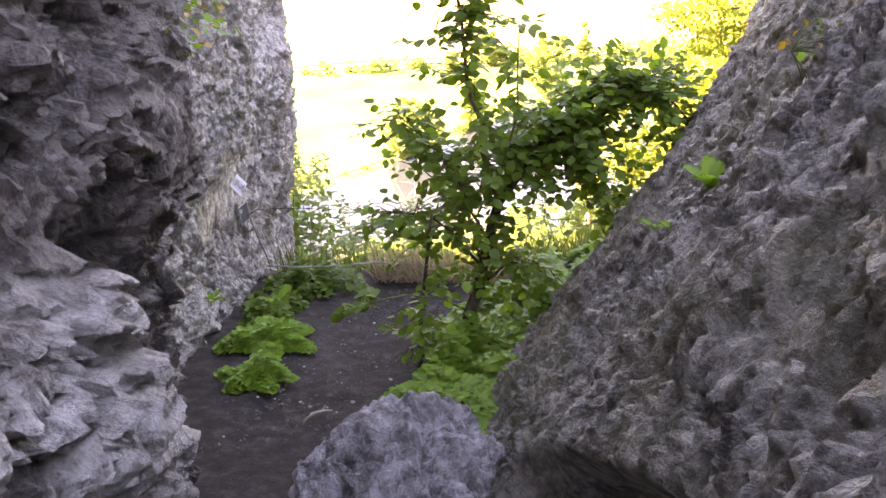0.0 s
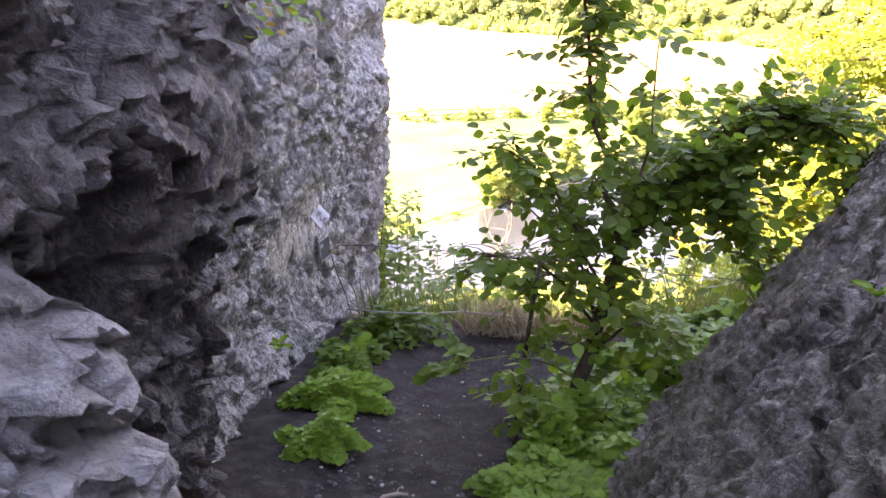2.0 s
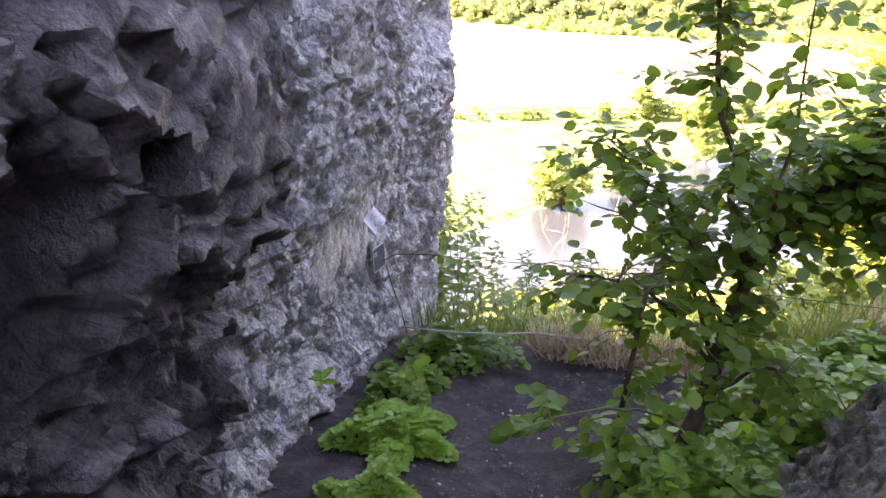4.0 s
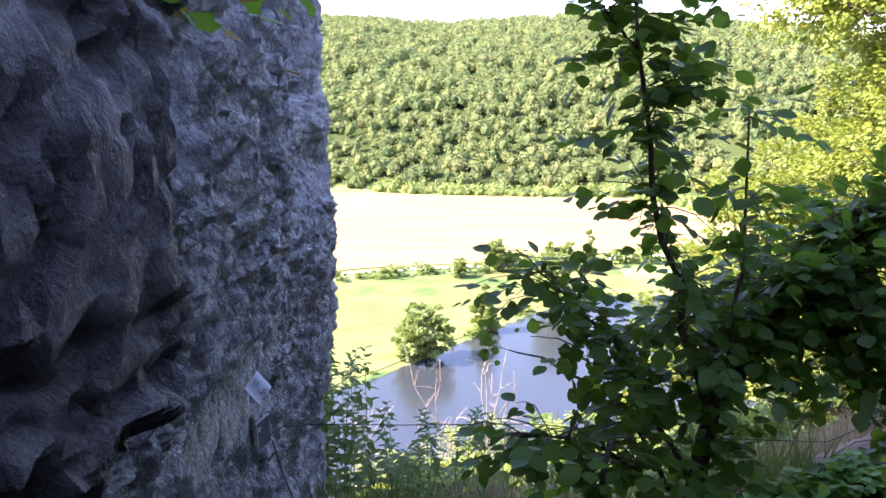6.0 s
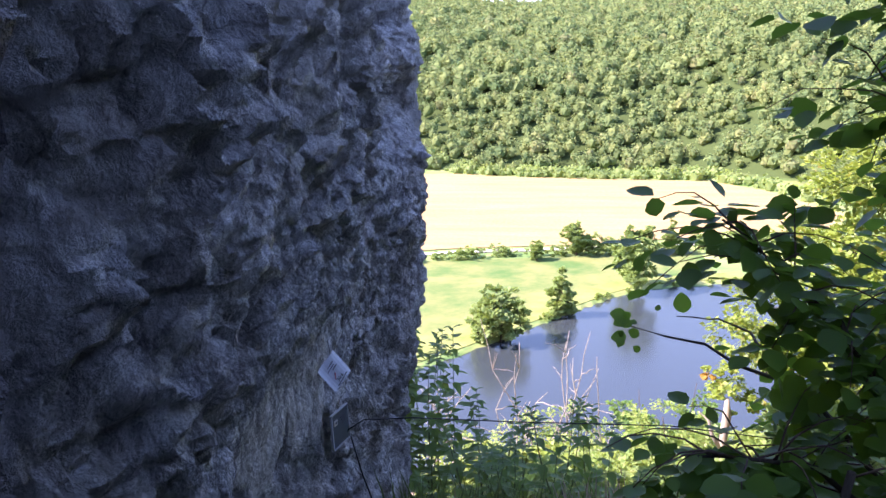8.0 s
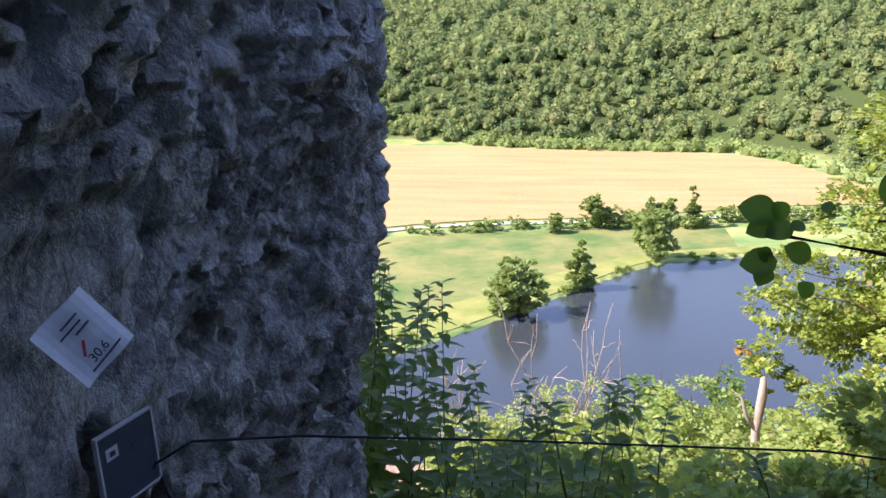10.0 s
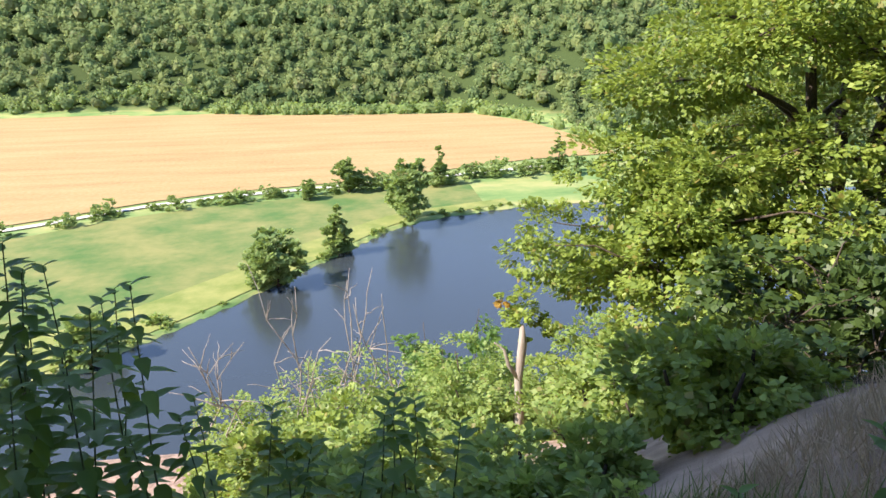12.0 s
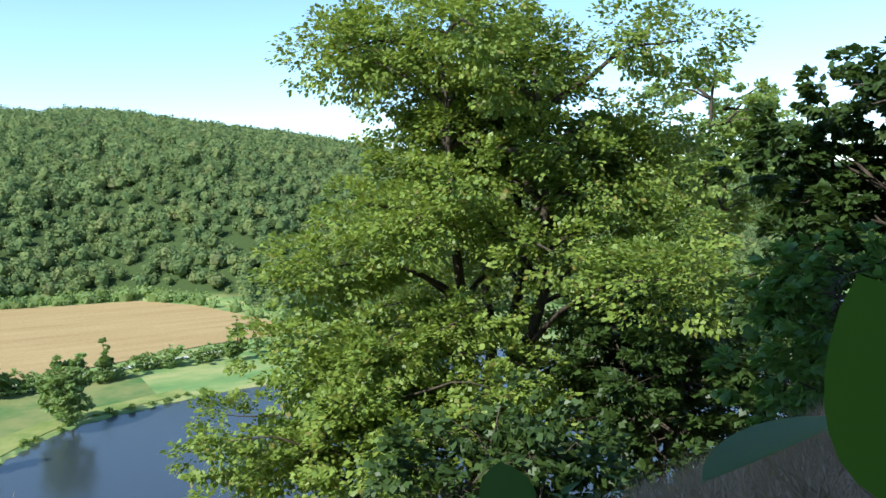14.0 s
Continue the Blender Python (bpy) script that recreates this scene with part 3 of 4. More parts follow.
def fine_leaf(n=9):
    """A smooth ovate leaf with a folded midrib."""
    v, f = [], []
    for i in range(n + 1):
        k = i / n
        w = 0.42 * math.sin(math.pi * k ** 0.85) ** 0.75 if 0 < i < n else 0.0
        v += [(-w, k, 0.06 * w / 0.4 - 0.05 * k * k), (0, k, -0.05 * k * k), (w, k, 0.06 * w / 0.4 - 0.05 * k * k)]
        if i:
            b = 3 * (i - 1)
            f += [(b, b + 1, b + 4, b + 3), (b + 1, b + 2, b + 5, b + 4)]
    return np.array(v), f


def scatter(name, shape, places, ahead, up, sizes, mat, parent=None):
    """Many leaves in one mesh. ahead: the way each tip points; up: its face."""
    tv, tf = shape
    places, ahead, up = (np.asarray(a, float) for a in (places, ahead, up))
    a = ahead / (np.linalg.norm(ahead, axis=1, keepdims=True) + 1e-9)
    r = np.cross(a, up)
    r /= np.linalg.norm(r, axis=1, keepdims=True) + 1e-9
    u = np.cross(r, a)
    sz = np.asarray(sizes, float)[:, None, None]
    v = places[:, None] + sz * (tv[None, :, 0:1] * r[:, None] + tv[None, :, 1:2] * a[:, None] + tv[None, :, 2:3] * u[:, None])
    n, k = len(places), len(tv)
    flat_v = v.reshape(-1, 3)
    loops, starts, totals = [], [], []
    base = np.arange(n)[:, None] * k
    per = sum(len(f) for f in tf)
    idx = np.concatenate([base + np.array(f)[None] for f in tf], 1)
    off = np.cumsum([0] + [len(f) for f in tf])[:-1]
    me = bpy.data.meshes.new(name)
    me.vertices.add(len(flat_v))
    me.vertices.foreach_set("co", flat_v.ravel())
    me.loops.add(idx.size)
    me.loops.foreach_set("vertex_index", idx.ravel())
    me.polygons.add(n * len(tf))
    me.polygons.foreach_set("loop_start", (np.arange(n)[:, None] * per + off[None]).ravel())
    me.polygons.foreach_set("loop_total", np.tile([len(f) for f in tf], n))
    me.materials.append(mat)
    me.update(calc_edges=True)
    ob = new(name, me)
    ob.parent = parent
    return tagged(ob, kind="stuff")


def tube(name, pts, radii, mat, parent, sides=7, label=""):
    """A tapered limb along points."""
    pts = [Vector(q) for q in pts]
    rings, faces = [], []
    for i, q in enumerate(pts):
        t = (pts[min(i + 1, len(pts) - 1)] - pts[max(i - 1, 0)]).normalized()
        a = t.orthogonal().normalized()
        b = t.cross(a)
        for k in range(sides):
            w = 2 * math.pi * k / sides
            rings.append(q + (a * math.cos(w) + b * math.sin(w)) * radii[i])
    for i in range(len(pts) - 1):
        for k in range(sides):
            k2 = (k + 1) % sides
            faces.append((i * sides + k, i * sides + k2, (i + 1) * sides + k2, (i + 1) * sides + k))
    faces.append(tuple(range(sides))[::-1])
    faces.append(tuple((len(pts) - 1) * sides + k for k in range(sides)))
    ob = mesh_object(name, rings, faces, mat, parent, smooth=True)
    return tagged(ob, label)


def curve_points(a, b, sag, wobble, n=9, seed=0):
    a, b = np.array(a, float), np.array(b, float)
    r = np.random.default_rng(seed)
    k = np.linspace(0, 1, n)[:, None]
    p = a + (b - a) * k + np.array(sag) * np.sin(math.pi * k)
    return p + wobble * r.normal(size=p.shape) * np.sin(math.pi * k)


def unit(n, g=rng):
    v = g.normal(size=(n, 3))
    return v / np.linalg.norm(v, axis=1, keepdims=True)


# ---------------------------------------------------------------- the tree in the passage
# leaves of the low branch beside the path: foot and tip of each
NEAR_LEAVES = [
    ((-0.004, 5.847, -0.301), (-0.015, 5.862, -0.227)), ((0.040, 5.904, -0.293), (-0.020, 5.923, -0.311)),
    ((-0.084, 5.958, -0.330), (-0.077, 5.976, -0.310)),
    ((-0.212, 5.748, -0.288), (-0.270, 5.748, -0.277)), ((-0.216, 5.746, -0.302), (-0.258, 5.736, -0.315)),
    ((-0.200, 5.742, -0.292), (-0.224, 5.734, -0.268)), ((-0.193, 5.737, -0.300), (-0.232, 5.727, -0.318)),
    ((-0.178, 5.731, -0.299), (-0.200, 5.718, -0.303)), ((-0.169, 5.715, -0.347), (-0.207, 5.714, -0.328)),
    ((-0.211, 5.730, -0.356), (-0.266, 5.726, -0.361)), ((-0.223, 5.732, -0.367), (-0.241, 5.709, -0.389)),
    ((-0.219, 5.735, -0.353), (-0.242, 5.725, -0.338)), ((-0.167, 5.697, -0.398), (-0.189, 5.691, -0.377)),
]


def path_tree():
    root = empty("tree", (0.21, 4.45, -1.34), "slender young broadleaf tree leaning over the path", "tree")
    o = np.array(root.location)

    def limb(name, a, b, sag, r0, r1, seed, mat=BARK, n=10):
        p = curve_points(a, b, sag, 0.012, n, seed)
        tube(name, p - o, np.linspace(r0, r1, n), mat, root)
        return p

    trunk = limb("trunk", (0.21, 4.45, -1.42), (0.53, 4.87, -0.28), (0.03, 0.05, 0.02), 0.045, 0.03, 1)
    second = limb("trunk", (0.08, 4.42, -1.4), (0.16, 4.62, -0.25), (-0.02, 0.05, 0), 0.014, 0.009, 2)
    stem = limb("branch", trunk[-1], (0.24, 4.95, 1.35), (-0.06, 0.08, 0), 0.016, 0.004, 3, BARK_RED, 12)
    arm = limb("branch", trunk[-1], (1.5, 5.4, 0.33), (0, 0, 0.24), 0.026, 0.006, 4)
    arm2 = limb("branch", arm[5], (1.75, 5.15, -0.2), (0.1, 0, 0.22), 0.012, 0.004, 5)
    thin = limb("branch", trunk[-2], (0.62, 4.95, 0.75), (0.05, 0, 0), 0.01, 0.003, 6, BARK_RED)
    low = limb("branch", trunk[-4], (-0.2, 5.74, -0.32), (0.12, 0, 0.14), 0.011, 0.003, 7)
    tip = limb("branch", low[5], (-0.02, 5.9, -0.33), (0.06, 0, 0.05), 0.006, 0.002, 14)
    side = limb("branch", trunk[-4], (-0.12, 4.75, -0.3), (0, 0, 0.12), 0.01, 0.003, 8)
    back_ = limb("branch", trunk[-1], (0.75, 5.6, -0.1), (0, 0, 0.12), 0.014, 0.004, 9)
    right = limb("branch", arm[3], (1.2, 4.9, -0.4), (0, 0, 0.2), 0.01, 0.003, 10)
    spray = limb("branch", trunk[4], (-0.22, 3.82, -0.4), (0, 0, 0.1), 0.006, 0.002, 11, STALK)
    high = limb("branch", stem[-4], (-0.22, 4.65, 1.2), (0, 0, 0.08), 0.006, 0.002, 12, BARK_RED)
    over = limb("branch", stem[-3], (0.6, 4.6, 1.3), (0, 0, 0.06), 0.006, 0.002, 13, BARK_RED)
    wide = limb("branch", trunk[-3], (-0.05, 5.0, 0.2), (0, 0, 0.1), 0.01, 0.003, 15)
    under = limb("branch", trunk[-5], (0.8, 4.6, -0.6), (0, 0, 0.12), 0.01, 0.003, 16)
    pts, dirs, ups, sizes = [], [], [], []
    g = np.random.default_rng(3)

    def twigs(p, count, reach, start=0.25, size=0.066, droop=0.15):
        for _ in range(count):
            k = g.uniform(start, 1) * (len(p) - 1)
            i = int(min(k, len(p) - 2))
            q = p[i] + (p[i + 1] - p[i]) * (k - i)
            d = g.normal(size=3) * (1, 1, 0.55)
            d /= np.linalg.norm(d)
            l = reach * g.uniform(0.5, 1.1)
            nn = int(5 + l * 16)
            tip = q + d * l - (0, 0, droop * l)
            cp = curve_points(q, tip, (0, 0, 0.05), 0.004, 5, int(g.integers(1e6)))
            if g.random() < 0.5:
                tube("twig", cp - o, np.linspace(0.003, 0.0012, 5), BARK_RED, root, 4)
            for j in range(nn):
                f = (j + 1) / nn
                side_ = np.cross(d, (0, 0, 1)) * (1 if j % 2 else -1)
                w = d * 0.5 + side_ * 0.9 + g.normal(size=3) * 0.25
                if j == nn - 1:
                    w = d
                pts.append(q + (tip - q) * f + g.normal(size=3) * 0.006)
                dirs.append(w - np.array((0, 0, 0.25)))
                ups.append(np.array((0, 0, 1.0)) + g.normal(size=3) * 0.35)
                sizes.append(size * g.uniform(0.6, 1.25))

    twigs(stem, 62, 0.34, 0.12)
    twigs(stem[-6:], 26, 0.32, 0.0, 0.08)
    twigs(arm, 150, 0.36, 0.2)
    twigs(arm2, 76, 0.34, 0.1)
    twigs(thin, 18, 0.26, 0.3)
    twigs(back_, 70, 0.36, 0.1)
    twigs(side, 30, 0.28, 0.2)
    twigs(right, 110, 0.34, 0.05)
    twigs(trunk, 20, 0.34, 0.55)
    twigs(under, 16, 0.28, 0.2)
    twigs(wide, 60, 0.3, 0.15)
    twigs(second, 24, 0.24, 0.25)
    twigs(low[:7], 12, 0.2, 0.2)
    twigs(high, 8, 0.2, 0.2, 0.075)
    twigs(over, 8, 0.2, 0.2, 0.075)
    twigs(spray, 5, 0.14, 0.7, 0.075)
    near = []
    for i, (q, w) in enumerate(NEAR_LEAVES):
        q, w = np.array(q), np.array(w)
        near.append((q - o, w - q, (-0.3, -0.8, 0.5) if i != 1 else (0.0, 0.3, 0.95), float(np.linalg.norm(w - q))))
    for a_, b_, c_, d_ in near:
        scatter("leaf", fine_leaf(), [a_], [b_], [c_], [d_], LEAF_TREE, root)
    crown = scatter("crown", OVATE, np.array(pts) - o, dirs, ups, sizes, LEAF_TREE, root)
    return root


path_tree()


# ---------------------------------------------------------------- low plants in the passage
def cover_patch(at, size, count, leaf, tall, label, seed, mat=LEAF_COVER, shape=OVATE, category="ground cover"):
    """A low cushion of leaves on short stalks."""
    g = np.random.default_rng(seed)
    root = empty("ground_cover", (at[0], at[1], height(at[0], at[1])), label, category)
    a, r = g.uniform(0, 2 * math.pi, count), np.sqrt(g.uniform(0, 1, count))
    lobe = 0.78 + 0.34 * np.sin(a * 3 + seed) * np.sin(a * 2 + 2 * seed) + 0.25 * np.sin(a * 5 + 3 * seed)
    x, y = at[0] + size[0] * lobe * r * np.cos(a), at[1] + size[1] * lobe * r * np.sin(a)
    bulge = np.clip(1 - r ** 2.5, 0.12, 1) * (0.8 + 0.75 * fbm(np.stack([x * 7, y * 7, x * 0], 1), 2, seed))
    layer = 1 - 0.45 * g.uniform(0, 1, count) ** 2
    z = land(x, y) + tall * bulge * layer
    p = np.stack([x, y, z], 1)
    out = np.stack([np.cos(a), np.sin(a), g.uniform(-0.25, 0.25, count)], 1) + 0.8 * unit(count, g)
    out[:, 2] *= 0.4
    up = np.tile([0, 0, 1.0], (count, 1)) + 0.35 * unit(count, g)
    o = np.array(root.location)
    scatter("leaves", shape, p - o, out, up, leaf * g.uniform(0.6, 1.25, count), mat, root)
    k = max(12, count // 25)
    pick = g.choice(count, k, replace=False)
    foot = np.stack([x[pick] * 0.9 + at[0] * 0.1, y[pick] * 0.9 + at[1] * 0.1, land(x[pick], y[pick])], 1)
    scatter("stalks", BLADE, foot - o, p[pick] - foot, unit(k, g), np.maximum(z[pick] - foot[:, 2], 0.03), STALK, root)
    return root


cover_patch((-0.76, 4.08), (0.2, 0.2), 1900, 0.03, 0.12, "low bright green leafy clump beside the path", 21)
cover_patch((-0.84, 4.72), (0.28, 0.36), 3400, 0.034, 0.15, "spreading bright green leafy cushion at the rock foot", 22)
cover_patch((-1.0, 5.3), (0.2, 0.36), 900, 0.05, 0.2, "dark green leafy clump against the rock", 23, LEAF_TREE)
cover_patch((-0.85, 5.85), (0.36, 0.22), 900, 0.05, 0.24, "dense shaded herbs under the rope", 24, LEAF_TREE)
cover_patch((0.26, 3.85), (0.34, 0.5), 3400, 0.04, 0.15, "fern-like green carpet round the tree foot", 25)
cover_patch((0.5, 4.5), (0.5, 0.55), 3400, 0.058, 0.3, "bright green knee-high herbs behind the tree", 26)
cover_patch((0.95, 5.3), (0.6, 0.45), 2600, 0.065, 0.42, "tall light green herbs by the terrace edge", 27)
cover_patch((0.42, 3.3), (0.16, 0.26), 900, 0.032, 0.1, "small leafed green mat beside the boulder", 28)
cover_patch((0.53, 2.86), (0.07, 0.09), 150, 0.036, 0.09, "small green weed between boulder and slab", 29)
cover_patch((1.5, 5.95), (0.5, 0.25), 1200, 0.055, 0.2, "green herbs at the edge of the slope", 30)


def rosette(at, leaf, count, up, label, seed, mat=LEAF_COVER, shape=LANCE):
    g = np.random.default_rng(seed)
    root = empty("rosette_plant", at, label, "plant")
    for i in range(count):
        a = i * 2.4 + g.uniform(-0.3, 0.3)
        l = leaf * g.uniform(0.6, 1.15)
        d = Vector((math.cos(a), math.sin(a), up * g.uniform(0.6, 1.3))).normalized()
        r = d.cross(Vector((0, 0, 1))).normalized()
        u = r.cross(d)
        v, f = [], []
        for k in range(9):
            s = k / 8
            c = d * (l * s) - Vector((0, 0, 0.35 * l * s * s)) 
            w = l * 0.17 * (math.sin(math.pi * min(1, s * 0.85 + 0.05)) ** 0.8 if s < 1 else 0.02) * (0.35 if s < 0.3 else 1) * (1.15 if k % 2 else 0.85)
            v += [c - r * w + u * 0.012, c, c + r * w + u * 0.012]
            if k:
                b = 3 * (k - 1)
                f += [(b, b + 1, b + 4, b + 3), (b + 1, b + 2, b + 5, b + 4)]
        mesh_object("leaf", v, f, mat, root, smooth=True)
    return root


rosette((1.18, 3.1, 0.53), 0.16, 8, 1.5, "fresh green toothed-leaf plant rooted in the slab", 31)
rosette((1.06, 3.05, 0.4), 0.07, 3, 0.6, "tiny green seedling in a slab crack", 32)
rosette((1.03, 3.15, 0.36), 0.09, 2, 0.6, "narrow green seedling on the slab", 33)
rosette((-0.98, 4.2, -0.58), 0.09, 5, 0.8, "small yellow-green weed at the rock foot", 34)
rosette((-0.98, 5.3, -1.3), 0.26, 7, 1.8, "broad-leaved green plant below the sign", 35)


def crevice_plant(at, seed, label):
    g = np.random.default_rng(seed)
    root = empty("crevice_plant", at, label, "plant")
    n = 46
    p = g.normal(size=(n, 3)) * (0.05, 0.13, 0.09) + (0.05, 0, 0)
    scatter("green_leaf", LOBED_FINE, p, unit(n, g) + (0.3, 0, -0.3), unit(n, g) * 0.5 + (0.4, 0, 1), g.uniform(0.025, 0.045, n), LEAF_COVER, root)
    p = g.normal(size=(22, 3)) * (0.05, 0.12, 0.07) + (0.05, 0.06, -0.05)
    scatter("orange_leaf", LOBED_FINE, p, unit(22, g), unit(22, g) * 0.5 + (0.4, 0, 1), g.uniform(0.02, 0.04, 22), LEAF_ORANGE, root)
    for i in range(7):
        e = g.normal(size=3) * (0.04, 0.12, 0.08) + (0.05, 0, 0)
        tube("stalk", curve_points((-0.08, 0, 0.02), e, (0, 0, 0.02), 0.004, 5, i), np.linspace(0.003, 0.001, 5), STALK, root, 4)
    return root


crevice_plant((-0.64, 3.5, 1.03), 41, "green and orange leafed plant in a wall crevice")
crevice_plant((1.42, 3.05, 0.97), 42, "small yellowing plant on the slab")


def tall_herb(at, tall, seed, label, group="tall herbs by the fence", leaf=0.085):
    """A nettle-like stalk with pairs of pointed leaves."""
    g = np.random.default_rng(seed)
    root = empty("tall_herb", at, label, "plant", group)
    lean = g.normal(size=2) * 0.16
    top = (lean[0], lean[1], tall)
    cp = curve_points((0, 0, -0.05), top, (lean[1] * 0.3, 0, 0), 0.01, 9, seed)
    tube("stalk", cp, np.linspace(0.007, 0.002, 9), STALK, root, 5)
    n = int(tall * 13)
    p, d, u, s = [], [], [], []
    for i in range(n):
        k = 0.12 + 0.87 * (i / n) ** 0.85
        j = min(int(k * 8), 7)
        q = cp[j] + (cp[j + 1] - cp[j]) * (k * 8 - j)
        a = i * 1.6 + g.uniform(-0.3, 0.3)
        for e in (0, math.pi):
            if g.random() < 0.12:
                continue
            w = np.array((math.cos(a + e), math.sin(a + e), g.uniform(-0.6, 0.3)))
            stalk = 0.04 * (1 - 0.6 * k)
            p.append(q + w * stalk)
            d.append(w)
            u.append((0, 0, 1))
            s.append(leaf * (1.2 - 0.68 * k ** 2) * g.uniform(0.65, 1.3))
    for i in range(9):
        a = i * 2.4
        p.append(cp[8] - (cp[8] - cp[7]) * 0.1 * i)
        d.append((math.cos(a), math.sin(a), 0.5 - 0.08 * i))
        u.append((0, 0, 1))
        s.append(leaf * g.uniform(0.35, 0.6))
    scatter("leaves", NETTLE, p, d, u, s, LEAF_HERB, root)
    return root


g0 = np.random.default_rng(50)
for i in range(17):
    hx, hy = min(max(-1.5 + 0.2 * g0.normal(), -1.95), -1.25), 8.3 + 0.2 * g0.normal()
    base = height(hx, hy)
    tall_herb((hx, hy, base), max(0.5, -1.6 + 0.72 * g0.random() - base), 500 + i, "tall green nettle-like herb behind the rope", leaf=0.15)
for i in range(22):
    hx, hy = g0.uniform(-1.15, 0.1), 7.9 + 0.3 * g0.normal()
    tall_herb((hx, hy, height(hx, hy)), max(0.4, -1.8 + 0.1 * g0.random() - height(hx, hy)), 560 + i, "shaded green herb below the terrace edge", leaf=0.14)
for i in range(16):
    hx, hy = 0.5 + 0.6 * g0.normal(), 6.9 + 0.35 * g0.normal()
    tall_herb((hx, hy, height(hx, hy)), 0.65 + 0.2 * g0.random(), 600 + i, "knee-high green herb on the slope edge", "herbs on the slope edge", 0.1)


def tufts(name, xr, yr, count, size, mat, label, seed, lean=0.35, keep=None):
    g = np.random.default_rng(seed)
    x, y = g.uniform(*xr, count), g.uniform(*yr, count)
    if keep:
        ok = keep(x, y)
        x, y = x[ok], y[ok]
    n = len(x)
    p = np.stack([x, y, land(x, y) - 0.02], 1)
    d = np.tile([0, 0, 1.0], (n, 1)) + lean * g.normal(size=(n, 3)) * (1, 1, 0.2)
    ob = scatter(name, BLADE, p, d, unit(n, g), size * g.uniform(0.4, 1.2, n), mat)
    return tagged(ob, label, "grass", kind="stuff")


tufts("grass_edge", (-1.2, 1.5), (6.05, 9.5), 8000, 0.3, GRASS, "long green grass along the terrace edge", 71)
tufts("dry_grass_slope", (1.2, 6.5), (6.6, 12), 34000, 0.24, DRYGRASS, "pale dry grass on the sunny slope", 72, 0.5,
      lambda x, y: y < 7.2 + 0.55 * x + 1.2)
tufts("dry_grass_fringe", (-0.4, 0.5), (5.95, 6.4), 900, 0.3, DRYGRASS, "straw-coloured grass under the rope", 73, 0.6)


def pebbles():
    """Small stones and grit strewn over the path."""
    g = np.random.default_rng(81)
    verts, faces = [], []
    base = np.array([(1, 0, 0), (0, 1, 0), (-1, 0, 0), (0, -1, 0), (0, 0, 0.8), (0.6, 0.6, 0.35), (-0.6, 0.5, 0.4)])
    tri = [(0, 5, 4), (5, 1, 4), (1, 6, 4), (6, 2, 4), (2, 3, 4), (3, 0, 4), (0, 1, 5), (1, 2, 6)]
    for n in range(3000):
        x, y = -0.35 + 0.5 * g.normal(), g.uniform(1.2, 6.1)
        if x < -0.95 or x > 1.0:
            continue
        r = 0.004 + 0.012 * g.random() ** 4
        a = g.uniform(0, 6.3)
        c, s = math.cos(a), math.sin(a)
        m = len(verts)
        z0 = height(x, y) - 0.05 * math.exp(-((x + 0.35) / 0.45) ** 2)
        for v in base * g.uniform(0.7, 1.3, (7, 3)):
            verts.append((x + r * (v[0] * c - v[1] * s), y + r * (v[0] * s + v[1] * c), z0 + r * v[2]))
        faces += [tuple(m + k for k in f) for f in tri]
    ob = mesh_object("path_grit", verts, faces, GRIT)
    tagged(ob, "dark grit and crumbs of stone on the path", "gravel", kind="stuff")


pebbles()
g1 = np.random.default_rng(82)
first = None
for n in range(44):
    x, y = -0.4 + 0.32 * g1.normal(), g1.uniform(2.6, 5.8)
    x = min(max(x, -0.9), 0.1)
    r = g1.uniform(0.004, 0.013)
    z = height(x, y) - 0.05 * math.exp(-((x + 0.35) / 0.45) ** 2) + 0.2 * r
    if first is None:
        first = lump("pebble", (x, y, z), (1, 0.8, 0.6), 15, STONE, 2, 0.25)
        tagged(first, "pale angular pebble on the dark path", "stone", "pebbles on the path")
        first.scale = (r, r, r)
    else:
        c = copy_thing(first, pose(x, y, z, 0, 0, g1.uniform(0, 360)))
        c.scale = (r, r * g1.uniform(0.7, 1.3), r * g1.uniform(0.6, 1))

stick = empty("stick", (-0.345, 3.68, -0.9), "short grey weathered stick lying on the path", "stick")
tube("stem", [(-0.06, -0.05, 0.0), (-0.02, -0.01, 0.012), (0.03, 0.02, 0.01), (0.07, 0.03, 0.004)], [0.009, 0.011, 0.009, 0.005], DEADWOOD, stick, 6)
tube("side_twig", [(0.02, 0.015, 0.01), (0.03, 0.05, 0.02)], [0.005, 0.002], DEADWOOD, stick, 5)


# ---------------------------------------------------------------- signs, wire and rope
def box(bm, size, m):
    v = bmesh.ops.create_cube(bm, size=1.0, matrix=m @ Matrix.Diagonal((*size, 1)))
    return v


